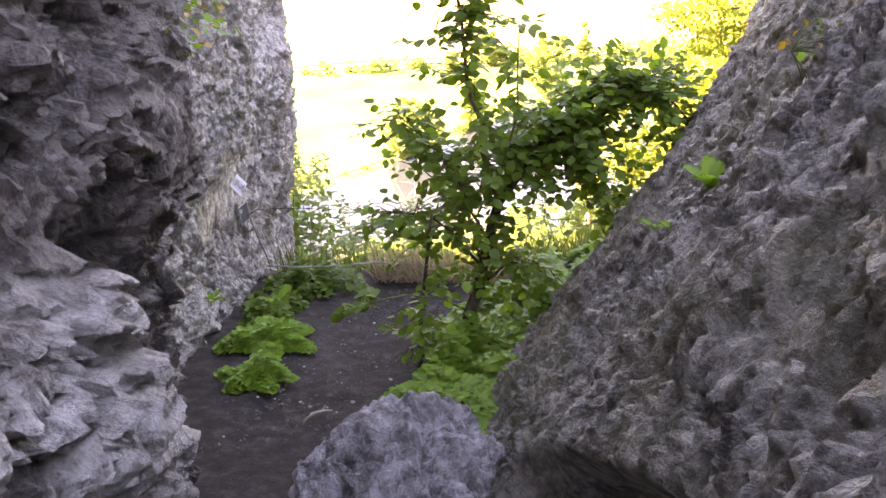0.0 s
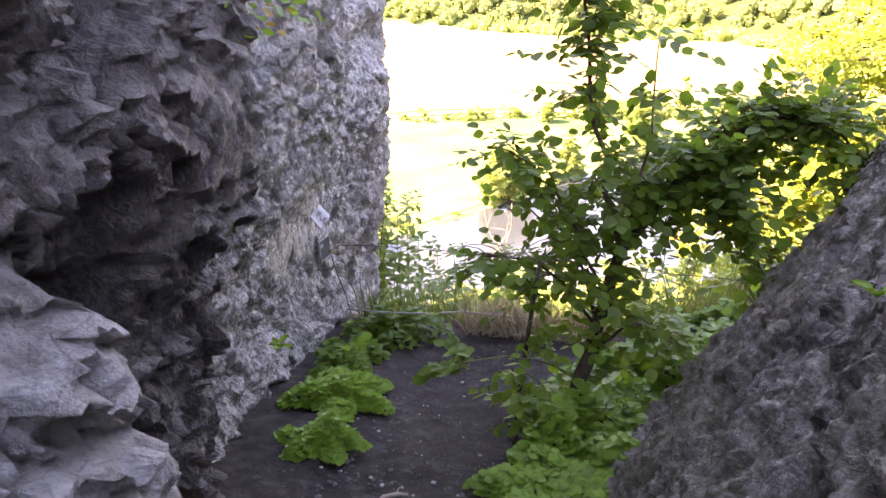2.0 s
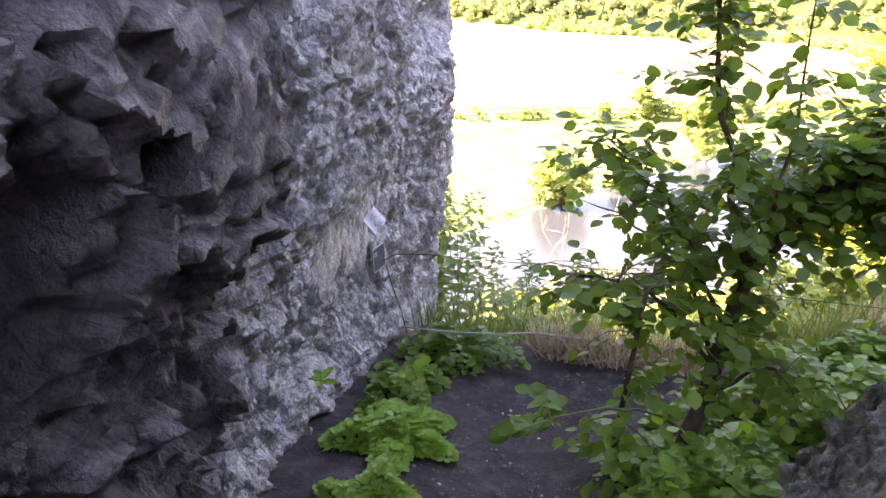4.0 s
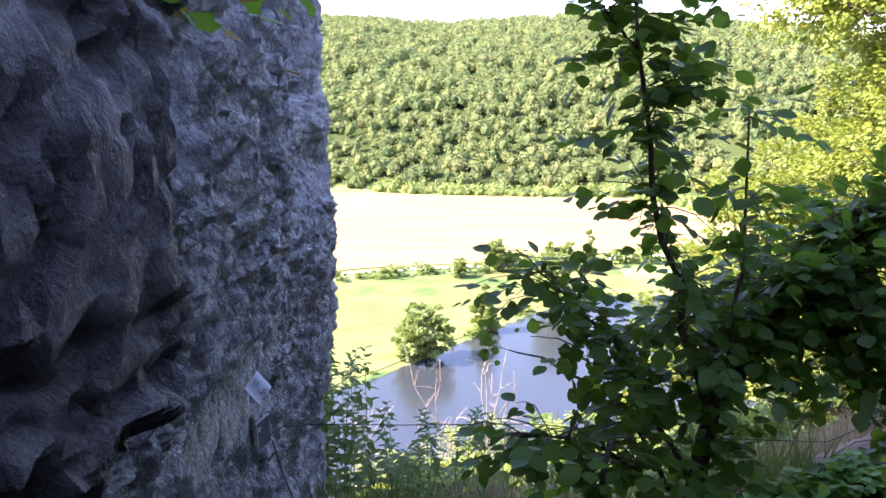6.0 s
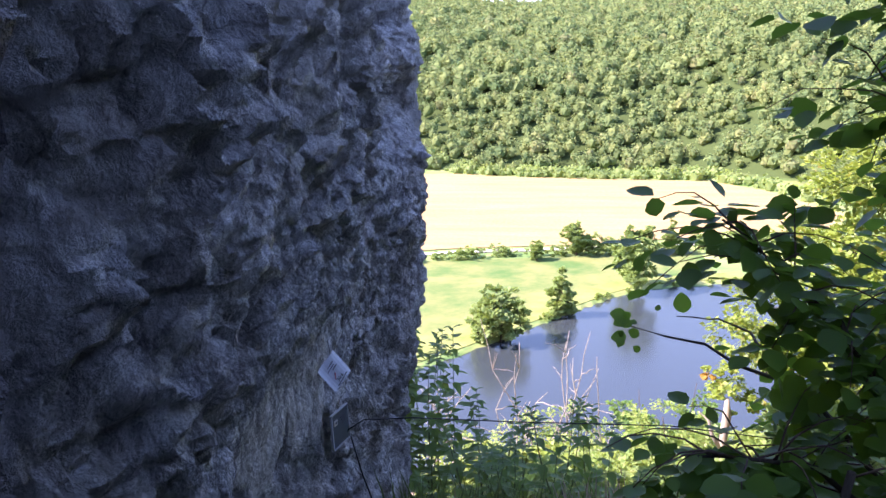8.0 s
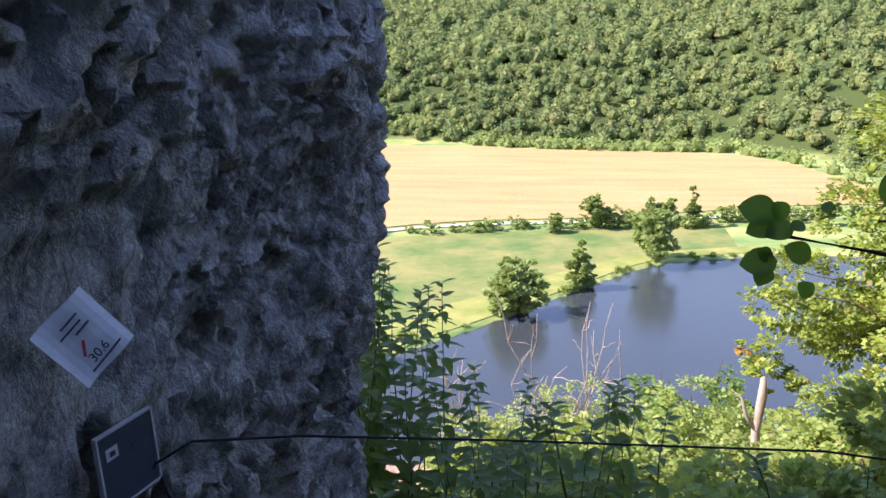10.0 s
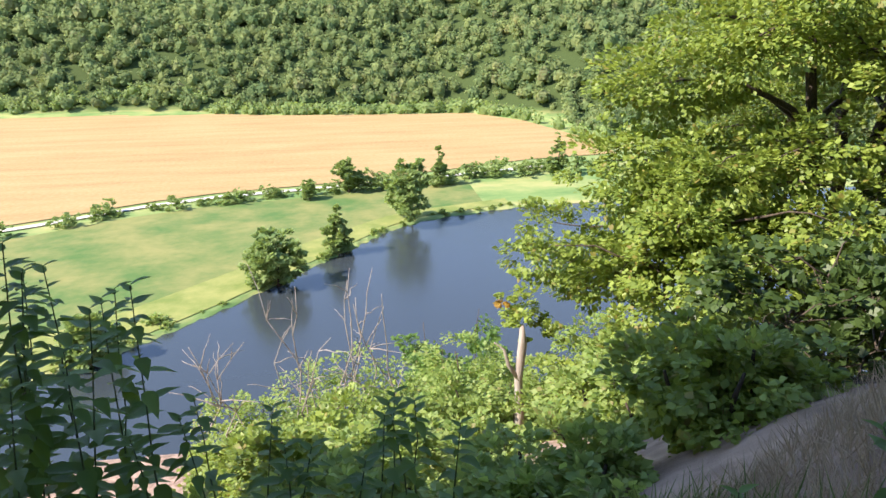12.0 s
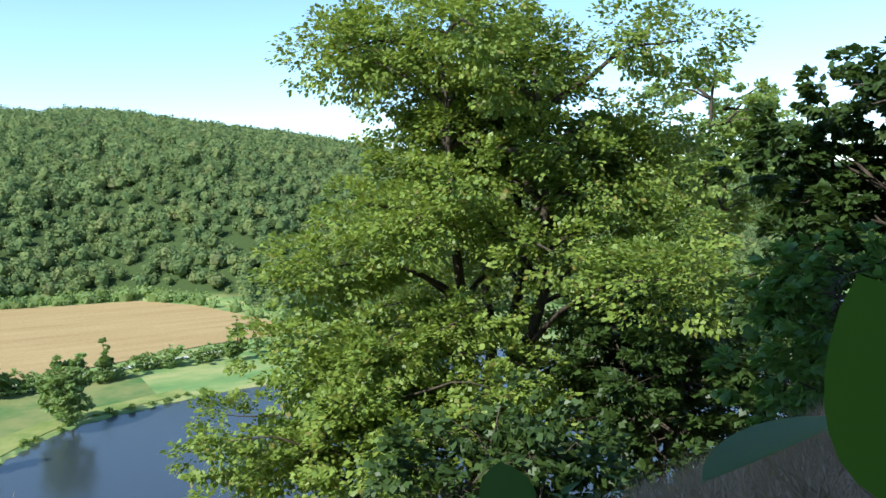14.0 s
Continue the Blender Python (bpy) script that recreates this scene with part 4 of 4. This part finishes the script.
def note():
    """A laminated sheet hung askew on the rock."""
    root = empty("paper_note", (-1.25, 5.44, -0.43), "white laminated paper note hung askew on the rock", "sign")
    root.matrix_world = pose(-1.205, 5.48, -0.43, 76, 0, 62) @ pose(0, 0, 0, 0, 0, 34) @ Matrix.Diagonal((0.68, 0.68, 1, 1))
    bm = bmesh.new()
    bmesh.ops.create_grid(bm, x_segments=8, y_segments=8, size=0.5)
    for v in bm.verts:
        v.co = (v.co.x * 0.145, v.co.y * 0.165, 0.006 * math.sin(v.co.x * 5) + 0.004 * v.co.y)
    ext = bmesh.ops.extrude_face_region(bm, geom=bm.faces[:])
    bmesh.ops.translate(bm, verts=[e for e in ext["geom"] if isinstance(e, bmesh.types.BMVert)], vec=(0, 0, 0.0015))
    part("sheet", bm, PAPER, root)
    bars = ((0.0, 0.05, 0.05), (-0.01, 0.035, 0.06), (0.01, 0.02, 0.04), (0.0, -0.06, 0.09))
    for x, y, w in bars:
        bm = bmesh.new()
        box(bm, (w, 0.004, 0.001), pose(x, y, 0.0085))
        part("line_of_writing", bm, INK, root)
    bm = bmesh.new()
    box(bm, (0.035, 0.006, 0.001), pose(-0.02, -0.012, 0.0085, 0, 0, 50))
    part("red_stroke", bm, REDINK, root, "short red pen stroke")
    bm = bmesh.new()
    box(bm, (0.003, 0.07, 0.002), pose(0.07, 0.11, 0.004, 0, 0, -35))
    part("string", bm, ROPE, root)
    cu = bpy.data.curves.new("number", "FONT")
    cu.body, cu.size, cu.extrude = "30.6", 0.03, 0.0005
    ob = new("number", cu)
    ob.matrix_world = pose(-0.03, -0.05, 0.009)
    dg = bpy.context.evaluated_depsgraph_get()
    me = bpy.data.meshes.new_from_object(ob.evaluated_get(dg))
    bpy.data.objects.remove(ob)
    me.materials.clear()
    me.materials.append(INK)
    num = new("date_digits", me)
    num.parent = root
    num.matrix_local = pose(-0.03, -0.05, 0.009)
    return root


note()


def plate():
    root = empty("info_plate", (-1.255, 5.55, -0.68), "small dark blue metal plate screwed to the rock", "sign")
    root.matrix_world = pose(-1.225, 5.57, -0.68, 88, 0, 80) @ Matrix.Diagonal((0.85, 0.68, 1, 1))
    bm = bmesh.new()
    box(bm, (0.14, 0.19, 0.006), Matrix.Identity(4))
    bmesh.ops.bevel(bm, geom=bm.edges[:], offset=0.002, segments=1, affect="EDGES")
    part("panel", bm, PLATE, root)
    for x, y, w, h in ((0, 0.096, 0.146, 0.005), (0, -0.096, 0.146, 0.005), (-0.072, 0, 0.004, 0.19), (0.072, 0, 0.004, 0.19)):
        bm = bmesh.new()
        box(bm, (w, h, 0.009), pose(x, y, 0.001))
        part("edge", bm, RIM, root)
    bm = bmesh.new()
    box(bm, (0.03, 0.03, 0.001), pose(-0.04, 0.045, 0.0045))
    part("square_mark", bm, RIM, root, "small pale square symbol")
    bm = bmesh.new()
    box(bm, (0.012, 0.012, 0.001), pose(-0.04, 0.045, 0.0062))
    part("mark_core", bm, PLATE, root)
    for k in range(3):
        bm = bmesh.new()
        box(bm, (0.05 - 0.01 * k, 0.005, 0.001), pose(0.03, 0.05 - 0.014 * k, 0.0042))
        part("scratch", bm, INK, root)


plate()

wire = empty("fence_wire", (-1.2, 5.62, -0.72), "thin dark fence wire tied to the rock", "wire")
wo = np.array((-1.2, 5.62, -0.72))
wp = np.array([(-1.24, 5.6, -0.73), (-1.16, 5.66, -0.69), (-1.0, 5.76, -0.72), (-0.64, 5.98, -0.82), (0.0, 6.1, -0.86), (0.8, 6.22, -0.98), (1.6, 6.4, -1.08), (2.5, 6.9, -0.98)])
tube("strand", wp - wo, [0.0026] * len(wp), WIRE, wire, 6)
hang = np.array([(-1.2, 5.62, -0.74), (-1.17, 5.64, -0.9), (-1.14, 5.68, -1.05), (-1.12, 5.7, -1.2)])
tube("hanging_end", hang - wo, [0.0028] * 4, WIRE, wire, 6)
bm = bmesh.new()
bmesh.ops.create_uvsphere(bm, u_segments=8, v_segments=6, radius=0.01)
part("knot", bm, WIRE, wire).location = (-0.02, 0.0, 0.0)
rope = empty("rope", (-1.12, 5.7, -1.16), "grey fence rope strung low across the terrace edge", "rope")
ro = np.array((-1.12, 5.7, -1.16))
rp = curve_points((-1.14, 5.68, -1.15), (-0.42, 6.05, -1.3), (0, 0, -0.02), 0, 5)
rp2 = curve_points((-0.42, 6.05, -1.3), (1.3, 6.35, -1.36), (0, 0, -0.05), 0.004, 8)
rp = np.concatenate([rp, rp2[1:]])
tube("cord", rp - ro, [0.005] * 4 + [0.009] * (len(rp) - 4), ROPE, rope, 6)
post = empty("fence_post", (2.5, 6.9, height(2.5, 6.9)), "weathered wooden fence post on the slope", "post")
tube("shaft", [(0, 0, -0.1), (0.01, 0, 0.3), (0.0, 0.01, 0.62)], [0.03, 0.028, 0.024], DEADWOOD, post, 8)


# ---------------------------------------------------------------- large plants on the hillside
def leafy(root, blobs, count, leaf, shape, mat, seed, name="crown"):
    """Leaves gathered in clumps within blobs (centre, radius); outer shells are fuller and gaps stay open."""
    g = np.random.default_rng(seed)
    P, D, U, S = [], [], [], []
    weight = np.array([b[1] ** 2 for b in blobs])
    weight = weight / weight.sum()
    for (c, r), w in zip(blobs, weight):
        n = int(count * w)
        clumps = max(3, int(n / 42))
        cc = unit(clumps, g) * (g.uniform(0.35, 1.0, (clumps, 1)) ** 0.5) * r * (1, 1, 0.8)
        pick = g.integers(0, clumps, n)
        cr = r * 0.26
        off = unit(n, g) * (g.uniform(0, 1, (n, 1)) ** 0.4) * cr * (1.2, 1.2, 0.6)
        p = np.array(c) + cc[pick] + off
        P.append(p)
        D.append(off + 0.5 * cc[pick] + unit(n, g) * cr * 0.7 - (0, 0, 0.4 * cr))
        U.append(unit(n, g) * 0.7 + (0, 0, 0.9) + cc[pick] / r * 0.5)
        S.append(leaf * g.uniform(0.55, 1.3, n))
    return scatter(name, shape, np.concatenate(P), np.concatenate(D), np.concatenate(U), np.concatenate(S), mat, root)


def big_tree(at, tall, spread, seed, leaves, leaf, mat, label, trunks=3, group="", low=0.12, bare=False):
    g = np.random.default_rng(seed)
    root = empty("tree", at, label, "tree", group)
    blobs = []
    for t in range(trunks):
        a = 2 * math.pi * t / trunks + g.uniform(-0.4, 0.4)
        top = np.array((math.cos(a) * spread * 0.3 * (trunks > 1), math.sin(a) * spread * 0.3 * (trunks > 1), tall * g.uniform(0.8, 0.95)))
        tp = curve_points((0.15 * math.cos(a) * trunks, 0.15 * math.sin(a) * trunks, -0.4), top, (0.3 * g.normal(), 0.3 * g.normal(), 0), 0.12, 12, seed + t)
        tube("trunk", tp, np.linspace(tall * 0.016, tall * 0.003, 12), BARK, root, 8)
        for k in range(15):
            i = int(g.integers(2, 12))
            b = g.uniform(0, 2 * math.pi)
            f = i / 11
            reach = spread * (0.95 - 0.55 * abs(f - 0.45)) * g.uniform(0.55, 1.0)
            end = tp[i] + np.array((math.cos(b) * reach, math.sin(b) * reach, reach * g.uniform(0.0, 0.5)))
            cp = curve_points(tp[i], end, (0, 0, 0.12 * reach), 0.06, 7, seed * 10 + k)
            tube("branch", cp, np.linspace(tall * 0.006, tall * 0.0012, 7), BARK, root, 5)
            if f > low:
                blobs.append((end - (0, 0, 0.1), g.uniform(0.2, 0.3) * spread))
                blobs.append((cp[4] + g.normal(size=3) * 0.2, g.uniform(0.16, 0.26) * spread))
        for k in range(6):
            i = 7 + k % 4
            b = k * 2.3 + t
            reach = spread * g.uniform(0.25, 0.5)
            end = tp[i] + np.array((math.cos(b) * reach, math.sin(b) * reach, reach * g.uniform(0.2, 0.6)))
            cp = curve_points(tp[i], end, (0, 0, 0.1 * reach), 0.05, 6, seed * 20 + k)
            tube("branch", cp, np.linspace(tall * 0.004, tall * 0.001, 6), BARK, root, 5)
            blobs.append((end, g.uniform(0.18, 0.26) * spread))
        blobs.append((top, 0.24 * spread))
    leafy(root, blobs, leaves, leaf, KITE, mat, seed)
    return root


def ground_at(x, y):
    return (x, y, height(x, y))


big_tree((11.2, 22.0, -9.5), 14.6, 5.2, 101, 150000, 0.128, LEAF_MAPLE, "tall many-stemmed maple in full green leaf on the slope", 4, low=0.36)
big_tree((7.0, 20.5, -9.5), 6.8, 3.6, 102, 58000, 0.122, LEAF_MAPLE, "bushy maple sapling group leaning over the river", 3)
big_tree((23.5, 26.0, -8.0), 12.6, 3.6, 103, 46000, 0.16, LEAF_BRUSH, "light green broadleaf tree on the slope", 3)
big_tree((12.6, 13.0, -5.0), 7.0, 2.1, 104, 34000, 0.145, LEAF_SHADE_TONE, "dark shaded broadleaf tree beside the cliff", 3)
big_tree((8.0, 10.8, -3.4), 2.3, 1.3, 105, 5000, 0.13, LEAF_HERB, "young light green maple on the slope", 2)
big_tree((12.0, 17.5, -7.0), 4.0, 3.0, 106, 17000, 0.17, LEAF_SHADE_TONE, "shade-toned shrubby undergrowth under the maple", 4)
big_tree((15.5, 18.8, -8.5), 5.2, 3.2, 108, 14000, 0.18, LEAF_SHADE_TONE, "shade-toned shrubby undergrowth beside the maple", 4)
big_tree((6.0, 14.5, -6.5), 2.6, 2.2, 107, 9000, 0.15, LEAF_SHADE_TONE, "shaded shrub at the foot of the slope", 4)

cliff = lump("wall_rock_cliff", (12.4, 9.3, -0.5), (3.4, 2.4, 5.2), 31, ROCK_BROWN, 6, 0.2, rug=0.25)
tagged(cliff, "dark rock outcrop above the slope", "rock face", kind="structure")


def shrub(at, tall, spread, seed, leaves, leaf, mat, label, group="bushes on the slope", name="shrub"):
    g = np.random.default_rng(seed)
    root = empty(name, at, label, "bush", group)
    blobs = []
    for k in range(9):
        a, r = g.uniform(0, 2 * math.pi), spread * math.sqrt(g.uniform(0.02, 1)) * 0.75
        h = tall * g.uniform(0.5, 0.92) * (1 - 0.3 * r / spread)
        end = np.array((r * math.cos(a), r * math.sin(a), h))
        tube("stem", curve_points((0.2 * math.cos(a), 0.2 * math.sin(a), -0.4), end, (0, 0, 0), 0.05 * spread, 6, seed + k), np.linspace(0.06, 0.015, 6), BARK, root, 5)
        blobs.append((end - (0, 0, 0.1 * tall), spread * g.uniform(0.3, 0.45)))
        blobs.append((end * (0.9, 0.9, 0.5), spread * g.uniform(0.3, 0.42)))
    leafy(root, blobs, leaves, leaf, KITE, mat, seed)
    return root


BUSHES = [(-2.8, 27, 6.4, 3.0), (-0.6, 29, 7.0, 3.0), (2.2, 28, 4.4, 2.6), (4.6, 29, 3.4, 2.6), (6.8, 27, 3.8, 2.6), (0.5, 24, 4.0, 2.6), (3.2, 23, 3.6, 2.6),
          (6.0, 23, 3.6, 2.4), (-2.5, 22, 3.0, 2.4), (1.0, 18.5, 1.9, 1.7), (5.3, 18, 1.5, 1.8), (-1.2, 17, 2.2, 2.0), (2.8, 14, 1.0, 1.4), (0.3, 13.5, 1.5, 1.6),
          (-1.5, 12.5, 1.4, 1.4), (1.0, 10.8, 0.9, 1.0), (-0.6, 10.2, 0.9, 1.0), (2.8, 11.5, 1.0, 1.2)]
for i, (x, y, tall, spread) in enumerate(BUSHES):
    mat = (LEAF_BRUSH, LEAF_BRUSH, LEAF_MAPLE)[i % 3]
    shrub(ground_at(x, y), tall, spread, 130 + i, 14000 if y > 16 else 10000, 0.125 if y > 16 else 0.09, mat, "dense light green bush on the steep slope")
shrub((5.2, 42.0, height(5.2, 42.0)), 12.0, 3.4, 160, 8000, 0.26, LEAF_HERB, "rounded bright green tree near the water", name="shrub")


def dead_branches(at, tall, seed, label, count=7):
    g = np.random.default_rng(seed)
    root = empty("dead_tree", at, label, "dead tree")
    for k in range(count):
        a = g.uniform(0, 2 * math.pi)
        h = tall * g.uniform(0.7, 1.05)
        r = tall * g.uniform(0.08, 0.26)
        end = np.array((r * math.cos(a), r * math.sin(a), h))
        cp = curve_points((0, 0, 0), end, (0.5 * g.normal(), 0.3, 0), 0.22, 10, seed + k)
        tube("branch", cp, np.linspace(0.04, 0.009, 10), DEADWOOD, root, 6)
        for j in range(5):
            i = int(g.integers(4, 9))
            e = cp[i] + g.normal(size=3) * (0.55, 0.45, 0.25) + (0, 0, 0.6 * g.random())
            tube("twig", curve_points(cp[i], e, (0, 0, 0.05), 0.03, 5, seed + k * 9 + j), np.linspace(0.02, 0.006, 5), DEADWOOD, root, 4)
    return root


dead_branches((-1.5, 27.2, -15.5), 7.9, 171, "bleached bare branches of a dead tree", 7)
dead_branches((-0.3, 27.6, -15.5), 7.2, 172, "bleached dead branches above the brush", 6)
dead_branches((-4.3, 27.0, -15.0), 6.0, 173, "grey twiggy dead branches", 4)
snag = empty("snag_tree", ground_at(3.47, 22.0), "pale broken dead trunk with a stub branch", "dead tree")
tube("trunk", [(0, 0, -0.2), (0.04, 0, 1.0), (0.0, 0.04, 1.9), (0.08, 0, 2.8), (0.06, 0, 3.3)], [0.13, 0.11, 0.1, 0.11, 0.05], DEADWOOD, snag, 9)
tube("stub_branch", [(0, 0, 1.9), (-0.26, 0, 2.3), (-0.36, 0, 2.7), (-0.6, 0, 2.9)], [0.06, 0.05, 0.04, 0.02], DEADWOOD, snag, 7)
leafy(snag, [((0.1, 0, 3.5), 0.55), ((0.45, 0.2, 3.1), 0.4), ((-0.1, 0.2, 3.9), 0.35)], 1000, 0.09, LOBED, LEAF_MAPLE, 175, "regrown_leaves")
leafy(snag, [((-0.42, 0, 4.0), 0.2)], 90, 0.08, LOBED, LEAF_ORANGE, 176, "withered_leaves")


# ---------------------------------------------------------------- valley trees
def valley_tree(x, y, tall, wide, seed, label, mat=LEAF_FAR, group="trees along the river", narrow=False, leaves=7000):
    g = np.random.default_rng(seed)
    root = empty("tree", (x, y, -47.05), label, "tree", group)
    tube("trunk", curve_points((0, 0, -0.3), (0, 0, tall * 0.85), (0.2, 0, 0), 0.1, 6, seed), np.linspace(0.25, 0.05, 6), BARK, root, 6)
    blobs = []
    for k in range(16):
        f = g.uniform(0.12, 0.95)
        w = wide * 0.5 * ((1.05 - f) ** 0.7 if narrow else math.sin(math.pi * (0.12 + 0.8 * f)) ** 0.7)
        a, r = g.uniform(0, 2 * math.pi), w * g.uniform(0.3, 0.8)
        blobs.append(((r * math.cos(a), r * math.sin(a), tall * f), max(0.45, w * 0.6)))
    leafy(root, blobs, leaves, 0.3 + 0.03 * wide, TUFT, mat, seed)
    return root


valley_tree(-12.5, 137.5, 10.0, 9.5, 201, "rounded dark green willow on the river bank")
valley_tree(-1.9, 154, 10.4, 6.5, 202, "narrow dark green tree on the river bank", narrow=True)
valley_tree(14.9, 174.5, 14.0, 11.0, 203, "large dark green tree at the river bend")
valley_tree(1.3, 206, 9.8, 6.5, 204, "tree standing by the gravel track")
valley_tree(25.7, 209, 11.5, 5.0, 205, "slim conifer-like tree by the track", narrow=True)
valley_tree(-8.8, 200, 5.2, 3.6, 206, "small round tree at the meadow edge")
valley_tree(60, 214, 13, 6, 207, "slim dark tree at the end of the field", narrow=True)
valley_tree(-37, 112, 5.5, 9, 208, "low willow clump on the bank")
g3 = np.random.default_rng(210)
hedge = [valley_tree(-56, 194, 3.4, 6.5, 211, "rounded hedge bush beside the track", group="hedge along the track", leaves=1000),
         valley_tree(-26, 201, 3.0, 7.5, 212, "low hedge bush beside the track", group="hedge along the track", leaves=1000),
         valley_tree(10, 207.5, 4.2, 6.0, 213, "leafy hedge bush beside the track", group="hedge along the track", leaves=1000)]
for i in range(44):
    hx = -150 + 5.4 * i + g3.uniform(-2, 2) if i < 30 else 6 + 5.5 * (i - 30) + g3.uniform(-2, 2)
    hy = float(track_line(hx)) + (g3.uniform(-8, -4) if hx < 0 else g3.uniform(-9, -2))
    if i < 30 and g3.random() < 0.12:
        continue
    s = g3.uniform(0.5, 0.95) if hx < 2 else g3.uniform(0.7, 1.4)
    copy_thing(hedge[i % 3], pose(hx, hy, -47.05, 0, 0, g3.uniform(0, 360)) @ Matrix.Diagonal((s, s, s * g3.uniform(0.7, 1.1), 1)))
bush0 = valley_tree(-30, 123, 1.3, 3.6, 215, "low reeds and bushes along the bank", LEAF_BRUSH, "bank bushes", leaves=500)
for i in range(30):
    hx = -60 + 3.6 * i + g3.uniform(-1.5, 1.5)
    s = g3.uniform(0.35, 0.9)
    copy_thing(bush0, pose(hx, float(bank(hx)) + 1.0 + g3.uniform(-0.6, 1.0), -47.2, 0, 0, g3.uniform(0, 360)) @ Matrix.Diagonal((s, s * 0.7, s, 1)))


def blobs_mesh(name, places, radii, mat, label, category, seed, cuts=2, lumps=3):
    """Distant tree crowns, each of a few uneven lumps, in one mesh."""
    g = np.random.default_rng(seed)
    bm = bmesh.new()
    bmesh.ops.create_icosphere(bm, subdivisions=cuts, radius=1.0)
    bv = np.array([tuple(v.co) for v in bm.verts])
    bf = np.array([[v.index for v in f.verts] for f in bm.faces])
    bm.free()
    n, k = len(places), len(bv)
    V, Fc = [], []
    for l in range(lumps):
        r = radii * (1.0 if l == 0 else 0.62) * g.uniform(0.85, 1.15, n)
        off = np.zeros((n, 3)) if l == 0 else g.normal(size=(n, 3)) * radii[:, None] * (0.5, 0.5, 0.3)
        wob = 1 + 0.42 * (g.random((n, k)) - 0.5)
        v = places[:, None] + off[:, None] + bv[None] * (r[:, None] * wob)[..., None] * np.array((1, 1, 1.1))
        V.append(v.reshape(-1, 3))
        Fc.append((bf[None] + (np.arange(n)[:, None, None] + l * n) * k).reshape(-1, 3))
    ob = mesh_object(name, np.concatenate(V), np.concatenate(Fc), mat)
    return tagged(ob, label, category, kind="stuff")


def crowns(name, places, radii, mat, label, seed, tufts_each=48):
    """Distant trees: a rough dark core in each crown under many leafy tufts."""
    g = np.random.default_rng(seed)
    core = blobs_mesh(name, places - (0, 0, 0.25) * radii[:, None], radii * 0.78, mat, label, "woods", seed, 1, 1)
    n = len(places)
    d = unit(n * tufts_each, g)
    d[:, 2] = np.abs(d[:, 2]) * 1.1 - 0.25
    who = np.repeat(np.arange(n), tufts_each)
    p = places[who] + d * radii[who][:, None] * g.uniform(0.7, 1.08, (n * tufts_each, 1))
    ob = scatter(name + "_leaves", KITE, p, unit(len(p), g) + d * 0.4, 0.6 * d + (0, 0, 0.7) + 0.45 * unit(len(p), g), radii[who] * g.uniform(0.24, 0.46, len(p)), mat)
    tagged(ob, "leafy tufts on the crowns of the far woods", "woods", kind="stuff")


g4 = np.random.default_rng(300)
N = 16000
ang = g4.uniform(radians(-30), radians(62), N)
dist = np.sqrt(g4.uniform(290 ** 2, 790 ** 2, N))
wx, wy = dist * np.sin(ang), dist * np.cos(ang)
edge_y = 374 - 0.12 * wx - 70 * step(40, 130, wx)
ok = (wy > edge_y) | ((wx > 92) & (wy > 240))
wx, wy = wx[ok], wy[ok]
wr = g4.uniform(2.2, 4.8, len(wx)) * (0.85 + 0.3 * (wy > 450))
tall_bits = g4.uniform(0.8, 1.7, len(wx))
crowns("far_woods", np.stack([wx, wy, land(wx, wy) + wr * tall_bits], 1), wr, WOODS, "dense mixed green woods covering the far hillside", 301)
ex = np.arange(-260, 92, 2.4) + g4.uniform(-1, 1, len(np.arange(-260, 92, 2.4)))
ey = field_far(ex) + g4.uniform(1, 10, len(ex))
er = g4.uniform(1.6, 4.0, len(ex))
crowns("wood_margin", np.stack([ex, ey, land(ex, ey) + er * 0.7], 1), er, LEAF_FAR, "bright bushes along the edge of the woods", 302)
